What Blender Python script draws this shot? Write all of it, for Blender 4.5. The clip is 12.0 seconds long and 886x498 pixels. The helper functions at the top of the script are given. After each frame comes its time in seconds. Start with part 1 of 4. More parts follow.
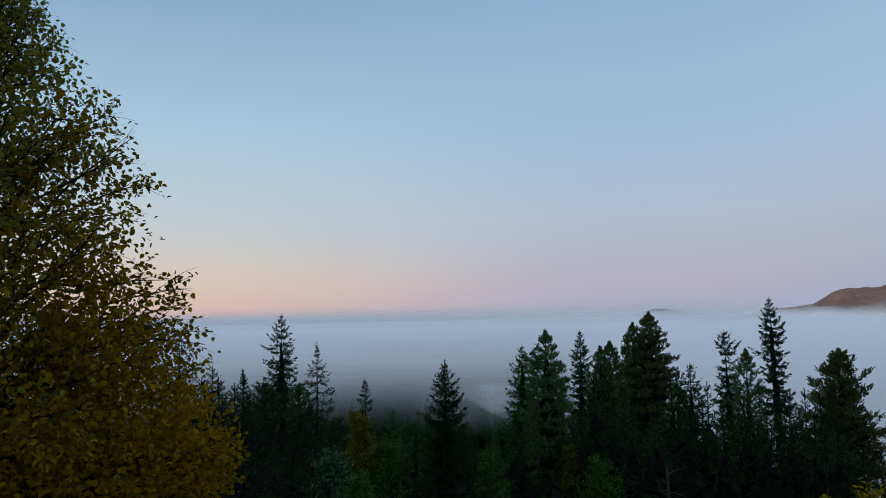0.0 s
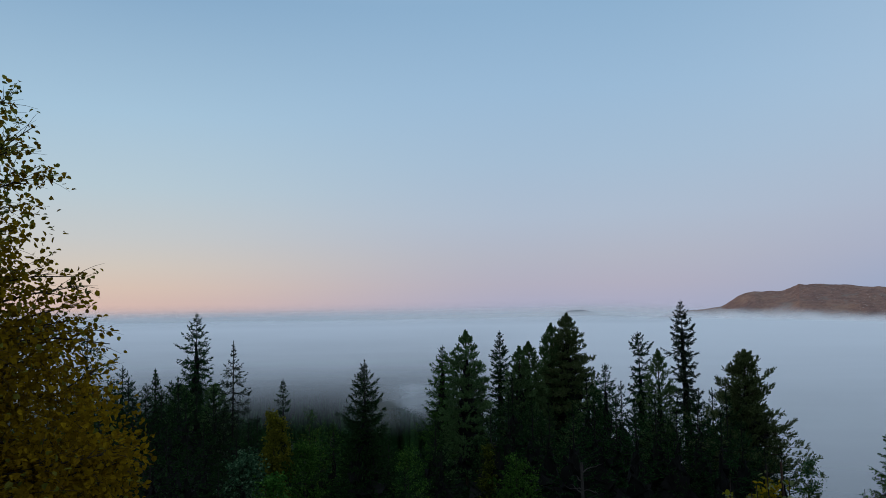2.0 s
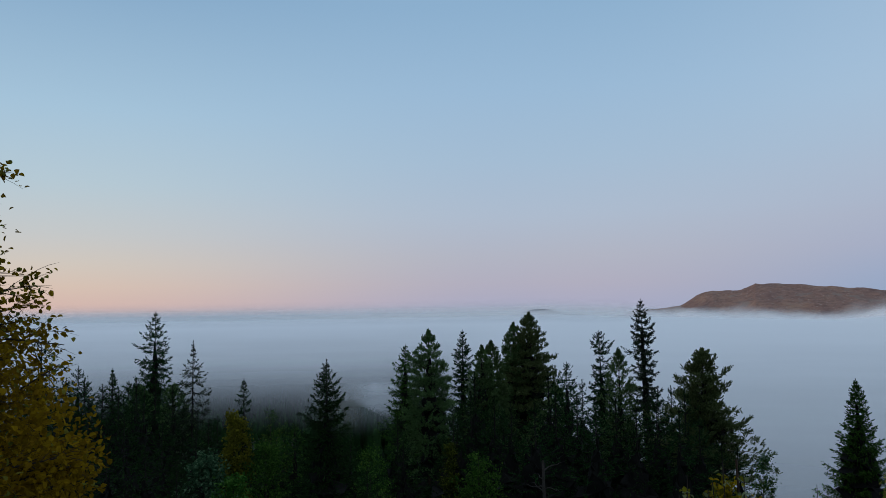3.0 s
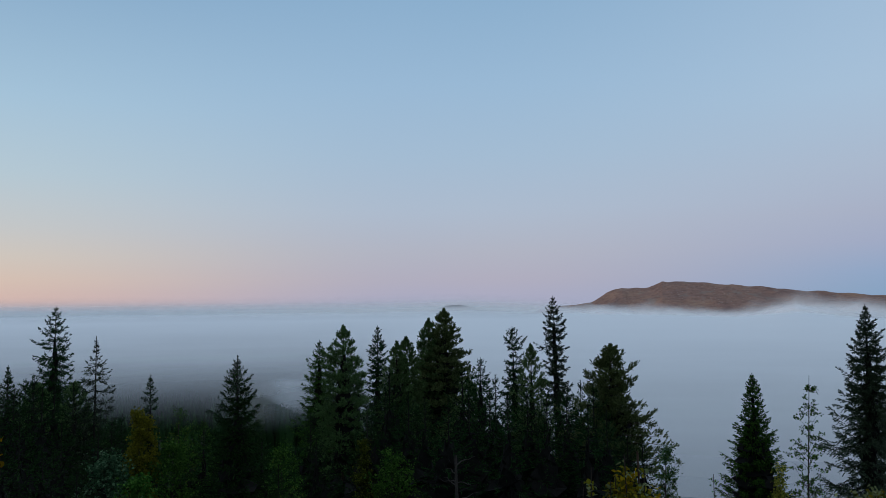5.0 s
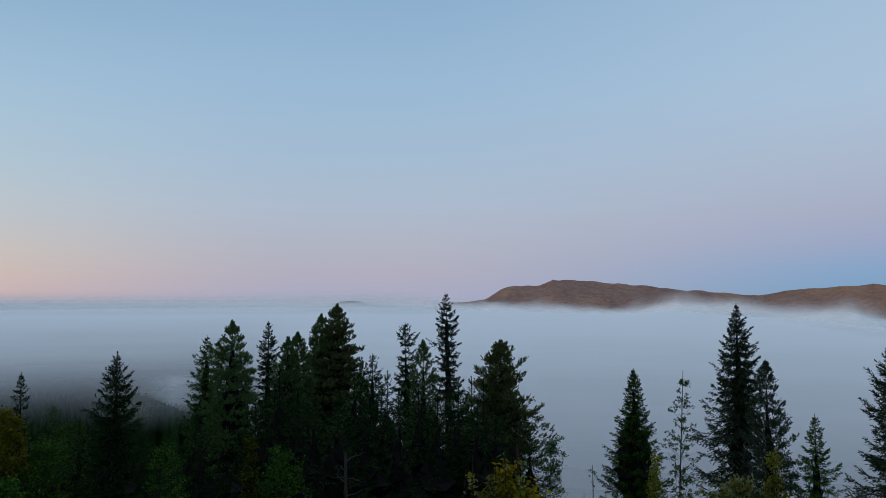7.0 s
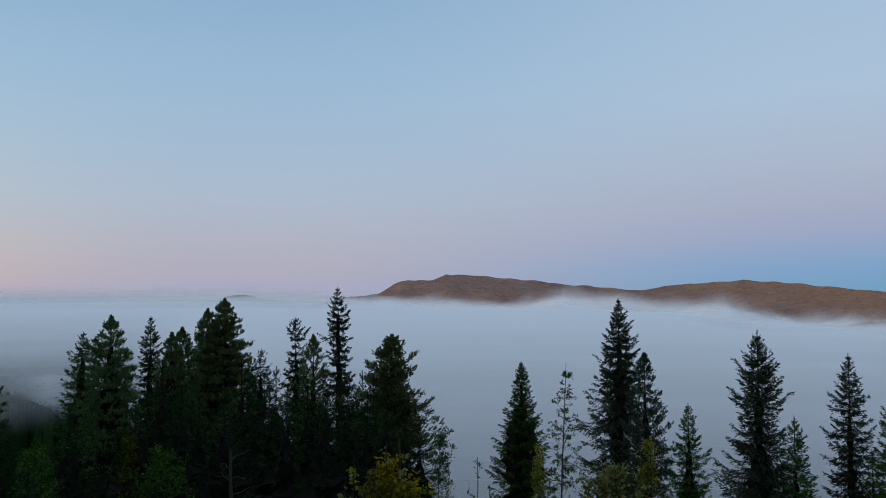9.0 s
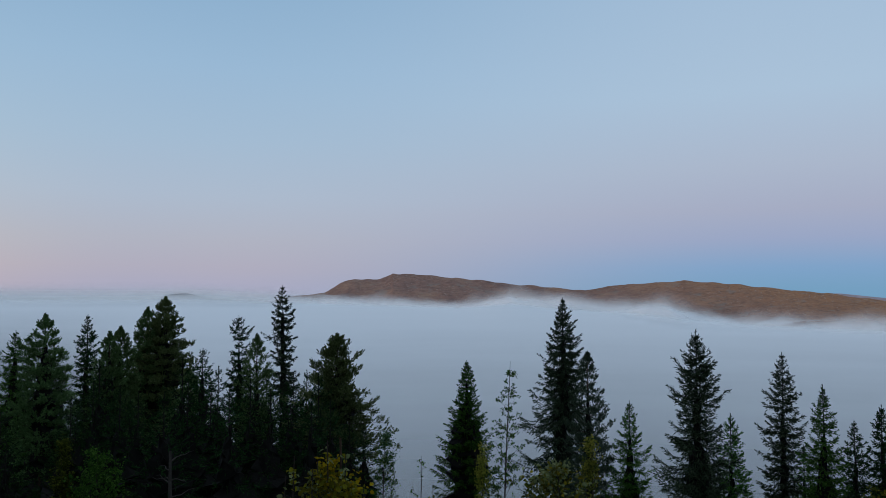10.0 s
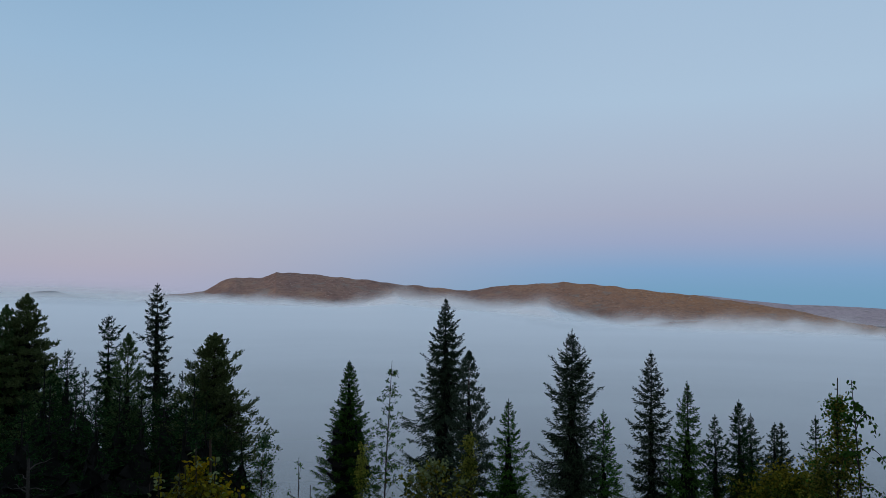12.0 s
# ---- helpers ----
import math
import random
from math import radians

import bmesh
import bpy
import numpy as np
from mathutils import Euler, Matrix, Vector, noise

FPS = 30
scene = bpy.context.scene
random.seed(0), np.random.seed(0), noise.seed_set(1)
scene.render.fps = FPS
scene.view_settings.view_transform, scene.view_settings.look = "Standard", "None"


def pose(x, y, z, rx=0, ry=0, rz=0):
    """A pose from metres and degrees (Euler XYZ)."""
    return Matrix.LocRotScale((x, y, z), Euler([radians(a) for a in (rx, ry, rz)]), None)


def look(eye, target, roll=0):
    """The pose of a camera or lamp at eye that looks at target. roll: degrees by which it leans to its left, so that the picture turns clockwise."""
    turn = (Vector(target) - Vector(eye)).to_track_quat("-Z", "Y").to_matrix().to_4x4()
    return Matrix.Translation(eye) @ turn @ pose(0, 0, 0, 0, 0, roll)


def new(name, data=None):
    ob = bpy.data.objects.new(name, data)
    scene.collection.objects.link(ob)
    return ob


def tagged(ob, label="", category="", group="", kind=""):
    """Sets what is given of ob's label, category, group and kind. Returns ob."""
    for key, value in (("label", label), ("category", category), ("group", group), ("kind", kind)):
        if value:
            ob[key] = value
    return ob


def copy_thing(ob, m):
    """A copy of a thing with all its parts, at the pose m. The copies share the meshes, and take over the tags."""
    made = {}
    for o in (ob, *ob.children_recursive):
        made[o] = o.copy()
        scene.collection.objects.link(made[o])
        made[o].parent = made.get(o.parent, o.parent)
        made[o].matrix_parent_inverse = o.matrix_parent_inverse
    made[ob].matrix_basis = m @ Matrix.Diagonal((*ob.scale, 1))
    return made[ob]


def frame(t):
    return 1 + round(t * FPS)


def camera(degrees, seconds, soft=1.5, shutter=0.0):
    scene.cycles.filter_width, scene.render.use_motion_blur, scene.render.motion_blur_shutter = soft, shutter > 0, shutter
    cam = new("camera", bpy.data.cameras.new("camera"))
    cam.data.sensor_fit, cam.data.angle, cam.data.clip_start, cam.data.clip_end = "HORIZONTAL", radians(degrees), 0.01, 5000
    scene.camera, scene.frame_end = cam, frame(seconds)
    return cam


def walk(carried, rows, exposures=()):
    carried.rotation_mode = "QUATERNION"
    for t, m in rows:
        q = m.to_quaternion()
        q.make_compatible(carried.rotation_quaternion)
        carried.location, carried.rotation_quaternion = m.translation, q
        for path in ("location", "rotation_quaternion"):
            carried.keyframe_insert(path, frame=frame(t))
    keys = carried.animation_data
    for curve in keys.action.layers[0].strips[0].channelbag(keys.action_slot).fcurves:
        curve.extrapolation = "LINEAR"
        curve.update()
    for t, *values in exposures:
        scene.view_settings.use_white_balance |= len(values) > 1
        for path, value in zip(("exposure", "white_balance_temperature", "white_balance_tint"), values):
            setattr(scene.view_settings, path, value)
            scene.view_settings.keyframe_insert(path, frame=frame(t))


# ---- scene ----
cam = camera(59.2, 12.0, soft=0.78)
EYE = 1.7
# seconds, shift of the eye in metres, heading, pitch and lean in degrees
ROWS = [
    (0, 0.000, 0.000, -0.000, 0.00, 4.88, 1.22),
    (0.5, 0.009, 0.008, -0.004, -1.43, 4.89, 1.12),
    (1, 0.018, 0.015, -0.003, -2.90, 4.88, 1.00),
    (1.5, 0.027, 0.022, -0.001, -4.36, 4.83, 0.87),
    (2, 0.035, 0.026, 0.003, -5.70, 4.77, 0.83),
    (2.5, 0.040, 0.025, 0.007, -7.06, 4.71, 0.83),
    (4.5, 0.063, -0.006, 0.027, -12.75, 4.41, 0.69),
    (5, 0.073, -0.021, 0.025, -14.51, 4.27, 0.57),
    (5.5, 0.090, -0.040, 0.019, -16.33, 4.13, 0.45),
    (6, 0.108, -0.056, 0.016, -18.23, 4.04, 0.32),
    (6.5, 0.128, -0.069, 0.017, -20.16, 3.99, 0.13),
    (7, 0.150, -0.079, 0.018, -22.16, 3.95, 0.09),
    (9, 0.253, -0.111, 0.015, -29.95, 3.53, 0.03),
    (9.5, 0.276, -0.115, 0.013, -31.89, 3.47, -0.08),
    (10, 0.298, -0.116, 0.011, -33.83, 3.48, -0.17),
    (10.5, 0.319, -0.115, 0.009, -35.79, 3.52, -0.25),
    (11, 0.341, -0.114, 0.005, -37.82, 3.57, -0.32),
    (11.5, 0.365, -0.112, -0.001, -39.98, 3.56, -0.37),
    (12, 0.389, -0.109, -0.008, -42.21, 3.52, -0.54),
]
walk(cam, [(t, pose(x, y, EYE + z, 90 + pitch, 0, yaw) @ pose(0, 0, 0, 0, 0, -lean)) for t, x, y, z, yaw, pitch, lean in ROWS],
     exposures=((0.0, 0.0), (2.5, -0.03), (12.0, -0.05)))

# ---- world: clear sky at first light, glow low on one side, the earth's shadow on the other ----
GLOW = radians(95.0)  # bearing of the coming sun, to the left of straight ahead


def lin(r, g, b):
    """Display colour (0 to 255) to scene colour."""
    return tuple((c / 255 / 12.92) if c < 10.3 else ((c / 255 + 0.055) / 1.055) ** 2.4 for c in (r, g, b))


world = bpy.data.worlds.new("dawn_sky")
scene.world = world
world.use_nodes = True
wt = world.node_tree
wt.nodes.clear()


def wnode(kind, **inputs):
    n = wt.nodes.new(kind)
    for k, v in inputs.items():
        n.inputs[k].default_value = v
    return n


def wmath(op, a, b=0.0):
    n = wt.nodes.new("ShaderNodeMath")
    n.operation = op
    for socket, v in zip(n.inputs, (a, b)):
        if isinstance(v, (int, float)):
            socket.default_value = v
        else:
            wt.links.new(v, socket)
    return n.outputs[0]


def sky_ramp(height, *stops):
    """Colours up the sky; stops are (degrees above the horizon, r, g, b)."""
    n = wt.nodes.new("ShaderNodeValToRGB")
    n.color_ramp.interpolation = "LINEAR"
    while len(n.color_ramp.elements) < len(stops):
        n.color_ramp.elements.new(0.5)
    for e, (deg, r, g, b) in zip(n.color_ramp.elements, stops):
        e.position = min(max((deg + 10) / 100, 0), 1)
        e.color = (*lin(r, g, b), 1)
    wt.links.new(height, n.inputs[0])
    return n.outputs[0]


def wmix(fac, a, b):
    n = wt.nodes.new("ShaderNodeMix")
    n.data_type = "RGBA"
    wt.links.new(fac, n.inputs[0])
    wt.links.new(a, n.inputs[6])
    wt.links.new(b, n.inputs[7])
    return n.outputs[2]


way = wt.nodes.new("ShaderNodeTexCoord").outputs["Generated"]
axes = wt.nodes.new("ShaderNodeSeparateXYZ")
wt.links.new(way, axes.inputs[0])
wx, wy, wz = axes.outputs
flat = wmath("SQRT", wmath("ADD", wmath("MULTIPLY", wx, wx), wmath("MULTIPLY", wy, wy)))
degrees_up = wmath("MULTIPLY", wmath("ARCTAN2", wz, flat), 57.2958)
up01 = wmath("DIVIDE", wmath("ADD", degrees_up, 10.0), 100.0)
toward = wmath("ADD", wmath("MULTIPLY", wx, -math.sin(GLOW)), wmath("MULTIPLY", wy, math.cos(GLOW)))
toward = wmath("DIVIDE", toward, wmath("MAXIMUM", flat, 0.001))
off = wmath("DIVIDE", wmath("MULTIPLY", wmath("ARCCOSINE", wmath("MINIMUM", wmath("MAXIMUM", toward, -1.0), 1.0)), 57.2958), 180.0)
glow_sky = sky_ramp(up01, (-1, 205, 178, 176), (0.6, 216, 186, 178), (2, 219, 197, 183), (3.5, 213, 203, 193), (5.5, 201, 204, 205), (9, 185, 205, 217), (14, 168, 199, 222), (22, 138, 174, 206), (50, 166, 183, 206), (90, 166, 182, 204))
side_sky = sky_ramp(up01, (-1, 165, 171, 195), (0.6, 174, 175, 199), (2, 180, 178, 196), (4, 180, 184, 200), (7, 176, 191, 211), (11, 167, 192, 216), (16, 157, 189, 218), (22, 143, 179, 211), (50, 166, 183, 206), (90, 166, 182, 204))
dark_sky = sky_ramp(up01, (-1, 117, 161, 194), (0.6, 120, 164, 198), (2, 128, 167, 206), (4, 155, 170, 203), (6, 168, 176, 201), (9, 174, 187, 209), (14, 174, 198, 222), (22, 166, 193, 220), (50, 168, 185, 207), (90, 166, 182, 204))
near_f = wt.nodes.new("ShaderNodeMapRange")
near_f.interpolation_type = "SMOOTHSTEP"
near_f.inputs[1].default_value, near_f.inputs[2].default_value = 75 / 180, 109 / 180
wt.links.new(off, near_f.inputs[0])
far_f = wt.nodes.new("ShaderNodeMapRange")
far_f.interpolation_type = "SMOOTHSTEP"
far_f.inputs[1].default_value, far_f.inputs[2].default_value = 111 / 180, 155 / 180
wt.links.new(off, far_f.inputs[0])
tint = wmix(far_f.outputs[0], wmix(near_f.outputs[0], glow_sky, side_sky), dark_sky)
nishita = wt.nodes.new("ShaderNodeTexSky")
nishita.sky_type = "NISHITA"
nishita.sun_disc = False
nishita.sun_elevation, nishita.sun_rotation = radians(0.5), -GLOW
air = wnode("ShaderNodeBackground", Strength=0.01)
wt.links.new(nishita.outputs[0], air.inputs[0])
dawn = wnode("ShaderNodeBackground", Strength=0.965)
wt.links.new(tint, dawn.inputs[0])
both = wt.nodes.new("ShaderNodeAddShader")
wt.links.new(air.outputs[0], both.inputs[0])
wt.links.new(dawn.outputs[0], both.inputs[1])
wout = wt.nodes.new("ShaderNodeOutputWorld")
wt.links.new(both.outputs[0], wout.inputs[0])

sun = new("sun", bpy.data.lights.new("sun", "SUN"))
sun.data.energy, sun.data.angle, sun.data.color = 0.5, radians(6), (1.0, 0.66, 0.48)
sun.matrix_world = look((-200 * math.sin(GLOW), 200 * math.cos(GLOW), 14), (0, 0, 0))
scene.cycles.transparent_max_bounces = 24


# ---- materials ----
class Mat:
    """A small builder for node materials."""

    def __init__(self, name):
        self.m = bpy.data.materials.new(name)
        self.m.use_nodes = True
        self.t = self.m.node_tree
        self.t.nodes.clear()
        self.out = self.t.nodes.new("ShaderNodeOutputMaterial")

    def n(self, kind, **kw):
        node = self.t.nodes.new(kind)
        for k, v in kw.items():
            s = node.inputs[k.replace("_", " ")]
            if isinstance(v, bpy.types.NodeSocket):
                self.t.links.new(v, s)
            else:
                s.default_value = v
        return node

    def place(self):
        return self.n("ShaderNodeNewGeometry").outputs["Position"]

    def noise(self, scale, detail=4.0, rough=0.6, vector=None):
        n = self.n("ShaderNodeTexNoise", Scale=scale, Detail=detail, Roughness=rough)
        self.t.links.new(vector or self.place(), n.inputs["Vector"])
        return n.outputs["Fac"]

    def ramp(self, fac, *stops):
        n = self.n("ShaderNodeValToRGB", Fac=fac)
        while len(n.color_ramp.elements) < len(stops):
            n.color_ramp.elements.new(0.5)
        for e, (p, c) in zip(n.color_ramp.elements, stops):
            e.position = p
            e.color = (*c, 1)
        return n.outputs[0]

    def math(self, op, a, b=0.0):
        n = self.n("ShaderNodeMath")
        n.operation = op
        for s, v in zip(n.inputs, (a, b)):
            if isinstance(v, bpy.types.NodeSocket):
                self.t.links.new(v, s)
            else:
                s.default_value = v
        return n.outputs[0]

    def span(self, v, a, b, c=0.0, d=1.0):
        n = self.n("ShaderNodeMapRange")
        n.interpolation_type = "SMOOTHSTEP"
        self.t.links.new(v, n.inputs[0])
        for s, x in zip(n.inputs[1:5], (a, b, c, d)):
            s.default_value = x
        return n.outputs[0]

    def mix(self, fac, a, b, blend="MIX"):
        n = self.n("ShaderNodeMix")
        n.data_type, n.blend_type = "RGBA", blend
        for s, v in zip((n.inputs[0], n.inputs[6], n.inputs[7]), (fac, a, b)):
            if isinstance(v, bpy.types.NodeSocket):
                self.t.links.new(v, s)
            else:
                s.default_value = v if isinstance(v, float) else (*v, 1)
        return n.outputs[2]

    def bump(self, height, strength=0.5, distance=0.02):
        return self.n("ShaderNodeBump", Height=height, Strength=strength, Distance=distance).outputs[0]

    def surface(self, shader):
        self.t.links.new(shader, self.out.inputs[0])
        return self.m

    def principled(self, color, rough=0.7, normal=None, spec=0.3):
        n = self.n("ShaderNodeBsdfPrincipled", Roughness=rough)
        n.inputs["Specular IOR Level"].default_value = spec
        if isinstance(color, bpy.types.NodeSocket):
            self.t.links.new(color, n.inputs["Base Color"])
        else:
            n.inputs["Base Color"].default_value = (*color, 1)
        if normal:
            self.t.links.new(normal, n.inputs["Normal"])
        return n.outputs[0]


def foliage(name, dark, mid, light, glow=0.25, patch=1.2, rough=0.85):
    """Needles or leaves: each piece its own shade, and paler and darker patches through the crown."""
    m = Mat(name)
    each = m.n("ShaderNodeNewGeometry").outputs["Random Per Island"]
    col = m.ramp(each, (0.0, dark), (0.6, mid), (1.0, light))
    info = m.n("ShaderNodeObjectInfo").outputs["Random"]
    col = m.mix(m.math("MULTIPLY", m.noise(patch, 3.0), 0.7), col, dark)
    hsv = m.n("ShaderNodeHueSaturation", Hue=m.span(info, 0, 1, 0.49, 0.51), Value=m.span(info, 0, 1, 0.85, 1.15), Color=col)
    p = m.principled(hsv.outputs[0], rough, spec=0.02)
    t = m.n("ShaderNodeBsdfTranslucent", Color=hsv.outputs[0])
    s = m.n("ShaderNodeMixShader", Fac=glow)
    m.t.links.new(p, s.inputs[1])
    m.t.links.new(t.outputs[0], s.inputs[2])
    return m.surface(s.outputs[0])


SPRUCE = foliage("spruce_needles", (0.008, 0.024, 0.007), (0.018, 0.047, 0.012), (0.038, 0.082, 0.024), 0.05)
SPRUCE_FRESH = foliage("fresh_spruce_needles", (0.022, 0.060, 0.010), (0.049, 0.124, 0.018), (0.092, 0.200, 0.033), 0.05)
SPRUCE_GREY = foliage("lichened_spruce_needles", (0.018, 0.027, 0.014), (0.042, 0.062, 0.033), (0.090, 0.118, 0.066), 0.05)
PINE = foliage("pine_needles", (0.055, 0.092, 0.030), (0.112, 0.176, 0.060), (0.175, 0.255, 0.096), 0.05)
PINE_BROWN = foliage("pine_needles_with_old_brown_ones", (0.065, 0.085, 0.030), (0.130, 0.165, 0.058), (0.200, 0.250, 0.092), 0.05)
PINE_GREY = foliage("grey_pine_needles", (0.035, 0.052, 0.032), (0.070, 0.098, 0.060), (0.120, 0.155, 0.100), 0.05)
BIRCH_GREEN = foliage("birch_leaves_still_green", (0.125, 0.138, 0.024), (0.285, 0.264, 0.042), (0.460, 0.390, 0.066), 0.6)
BIRCH_YELLOW = foliage("birch_leaves_turned_dull_yellow", (0.100, 0.092, 0.010), (0.240, 0.205, 0.016), (0.400, 0.320, 0.028), 0.4)
BIRCH_GOLD = foliage("birch_leaves_turned_gold", (0.172, 0.115, 0.006), (0.396, 0.262, 0.010), (0.610, 0.410, 0.018), 0.58)
BIRCH_RUST = foliage("birch_leaves_turned_brown", (0.130, 0.078, 0.006), (0.280, 0.165, 0.009), (0.430, 0.250, 0.018), 0.58)
WILLOW = foliage("grey_green_willow_leaves", (0.020, 0.052, 0.023), (0.062, 0.130, 0.060), (0.200, 0.310, 0.165), 0.3)
BIRCH_CLEAR = foliage("birch_leaves_turned_clear_yellow", (0.085, 0.086, 0.009), (0.200, 0.190, 0.016), (0.330, 0.300, 0.030), 0.4)
BIRCH_RED = foliage("rowan_leaves_turned_red", (0.160, 0.050, 0.030), (0.300, 0.095, 0.060), (0.420, 0.150, 0.090), 0.5)
LEAF_GREEN = foliage("fresh_green_alder_leaves", (0.020, 0.062, 0.010), (0.060, 0.150, 0.022), (0.140, 0.280, 0.050), 0.3)
PALE_LEAF = foliage("pale_green_aspen_leaves", (0.130, 0.150, 0.060), (0.260, 0.290, 0.125), (0.380, 0.410, 0.200), 0.4)
SHRUB = foliage("green_shrub_leaves", (0.018, 0.046, 0.008), (0.052, 0.112, 0.018), (0.120, 0.220, 0.036), 0.3)
OLIVE = foliage("olive_shrub_leaves", (0.024, 0.033, 0.005), (0.080, 0.102, 0.013), (0.200, 0.225, 0.032), 0.35)


def bark(name, dark, light, scale):
    m = Mat(name)
    v = m.noise(scale, 6.0, 0.7)
    col = m.mix(m.noise(scale * 0.15), m.ramp(v, (0.3, dark), (0.7, light)), dark)
    return m.surface(m.principled(col, 0.9, m.bump(v, 0.8, 0.02), 0.15))


# near-black twig colour: the shade inside the crowns is put into it
SHADE_TWIGS = bark("shade_dark_twigs", (0.006, 0.006, 0.005), (0.018, 0.016, 0.012), 6)
BARK = bark("grey_spruce_bark", (0.014, 0.011, 0.009), (0.046, 0.038, 0.032), 9)
PINE_BARK = bark("red_pine_bark", (0.045, 0.028, 0.019), (0.15, 0.085, 0.052), 7)
BIRCH_BARK = bark("dark_birch_twig_bark", (0.028, 0.020, 0.016), (0.10, 0.075, 0.06), 20)
PALE_BARK = bark("weathered_grey_wood", (0.035, 0.029, 0.024), (0.10, 0.085, 0.072), 12)


def ground_material():
    m = Mat("heath_and_moss")
    a, b = m.noise(0.6, 8.0, 0.7), m.noise(7.0, 6.0, 0.7)
    col = m.mix(b, m.ramp(a, (0.3, (0.018, 0.022, 0.012)), (0.6, (0.038, 0.036, 0.018)), (0.8, (0.055, 0.042, 0.022))), (0.016, 0.02, 0.01))
    return m.surface(m.principled(col, 0.95, m.bump(b, 1.0, 0.1), 0.1))


GROUND = ground_material()


def mountain_material(name, low, mid, high, grass=0.0, relief=0.45):
    m = Mat(name)
    broad, fine, grit = m.noise(0.006, 8.0, 0.7), m.noise(0.045, 8.0, 0.75), m.noise(0.13, 6.0, 0.75)
    col = m.ramp(broad, (0.32, low), (0.5, mid), (0.68, high))
    east = m.n("ShaderNodeSeparateXYZ", Vector=m.place()).outputs[0]
    col = m.mix(m.span(east, 2000, 2700, 0.0, grass), col, (0.42, 0.208, 0.104))
    col = m.mix(m.span(fine, 0.42, 0.70, 0.0, 0.65), col, tuple(c * 0.55 for c in low))
    col = m.mix(m.span(grit, 0.58, 0.64, 0.0, 0.75), col, (0.50, 0.43, 0.38))
    col = m.mix(m.span(m.noise(0.016, 5.0, 0.65), 0.54, 0.68, 0.0, 0.55), col, (0.27, 0.235, 0.20))
    return m.surface(m.principled(col, 0.95, m.bump(fine, relief, 4.0), 0.05))


MOOR = mountain_material("autumn_moor", (0.225, 0.140, 0.120), (0.320, 0.190, 0.146), (0.405, 0.245, 0.168), 0.85)
DARK_MOOR = mountain_material("dark_far_hilltop", (0.050, 0.038, 0.042), (0.070, 0.053, 0.056), (0.095, 0.072, 0.072))
# the far slope's haze is put into its pale colour and faint relief
HAZY_MOOR = mountain_material("haze_pale_far_moor", (0.43, 0.335, 0.350), (0.49, 0.380, 0.390), (0.53, 0.420, 0.420), relief=0.08)


def fog_material(name, scale, drifts):
    """Dense valley fog: white, lit by the sky, its density given along the sheet and broken up by drifts."""
    m = Mat(name)
    dens = m.n("ShaderNodeSeparateXYZ", Vector=m.n("ShaderNodeTexCoord").outputs["UV"]).outputs[0]
    drift = m.noise(scale, 5.0, 0.55)
    d = m.math("ADD", dens, m.math("MULTIPLY", m.math("SUBTRACT", drift, 0.5), m.math("MULTIPLY", m.math("MULTIPLY", dens, m.math("SUBTRACT", 1.0, dens)), drifts)))
    d = m.math("MINIMUM", m.math("MAXIMUM", d, 0.0), 1.0)
    a = m.n("ShaderNodeBsdfDiffuse", Color=(0.925, 0.92, 0.91, 1))
    b = m.n("ShaderNodeBsdfTransparent")
    s = m.n("ShaderNodeMixShader", Fac=d)
    m.t.links.new(b.outputs[0], s.inputs[1])
    m.t.links.new(a.outputs[0], s.inputs[2])
    return m.surface(s.outputs[0])


FOG = fog_material("valley_fog", 0.006, 0.8)
FOG_WISPS = fog_material("fog_wisps", 0.010, 2.6)
FAR_FOG = fog_material("far_fog", 0.006, 0.0)


# ---- mesh helpers ----
def mesh_of(name, verts, faces, material, smooth=False):
    """A mesh from arrays; faces all have the same number of corners."""
    verts, faces = np.asarray(verts, np.float32).reshape(-1, 3), np.asarray(faces, np.int32)
    me = bpy.data.meshes.new(name)
    me.vertices.add(len(verts))
    me.vertices.foreach_set("co", verts.ravel())
    k = faces.shape[1]
    me.loops.add(faces.size)
    me.loops.foreach_set("vertex_index", faces.ravel())
    me.polygons.add(len(faces))
    me.polygons.foreach_set("loop_start", np.arange(0, faces.size, k, dtype=np.int32))
    me.polygons.foreach_set("loop_total", np.full(len(faces), k, np.int32))
    me.polygons.foreach_set("use_smooth", np.full(len(faces), smooth))
    me.update(calc_edges=True)
    me.materials.append(material)
    return me


def part(name, me, parent, label="", kind=""):
    ob = new(name, me)
    ob.parent = parent
    return tagged(ob, label=label, kind=kind)


def unit(v):
    return v / np.maximum(np.linalg.norm(v, axis=-1, keepdims=True), 1e-9)


def tubes(lines, radii, sides):
    """Tapered tubes along polylines: lines (n, k, 3), radii (n, k)."""
    n, k, _ = lines.shape
    d = unit(np.gradient(lines, axis=1))
    ref = np.where(np.abs(d[..., 2:3]) > 0.9, np.array([1.0, 0, 0]), np.array([0, 0, 1.0]))
    s = unit(np.cross(d, ref))
    u = np.cross(s, d)
    a = np.linspace(0, 2 * np.pi, sides, endpoint=False)
    ring = s[:, :, None] * np.cos(a)[:, None] + u[:, :, None] * np.sin(a)[:, None]
    v = lines[:, :, None] + ring * radii[:, :, None, None]
    i = np.arange(n * k * sides).reshape(n, k, sides)
    j = np.roll(i, -1, axis=2)
    f = np.stack([i[:, :-1], j[:, :-1], j[:, 1:], i[:, 1:]], -1).reshape(-1, 4)
    return v.reshape(-1, 3), f


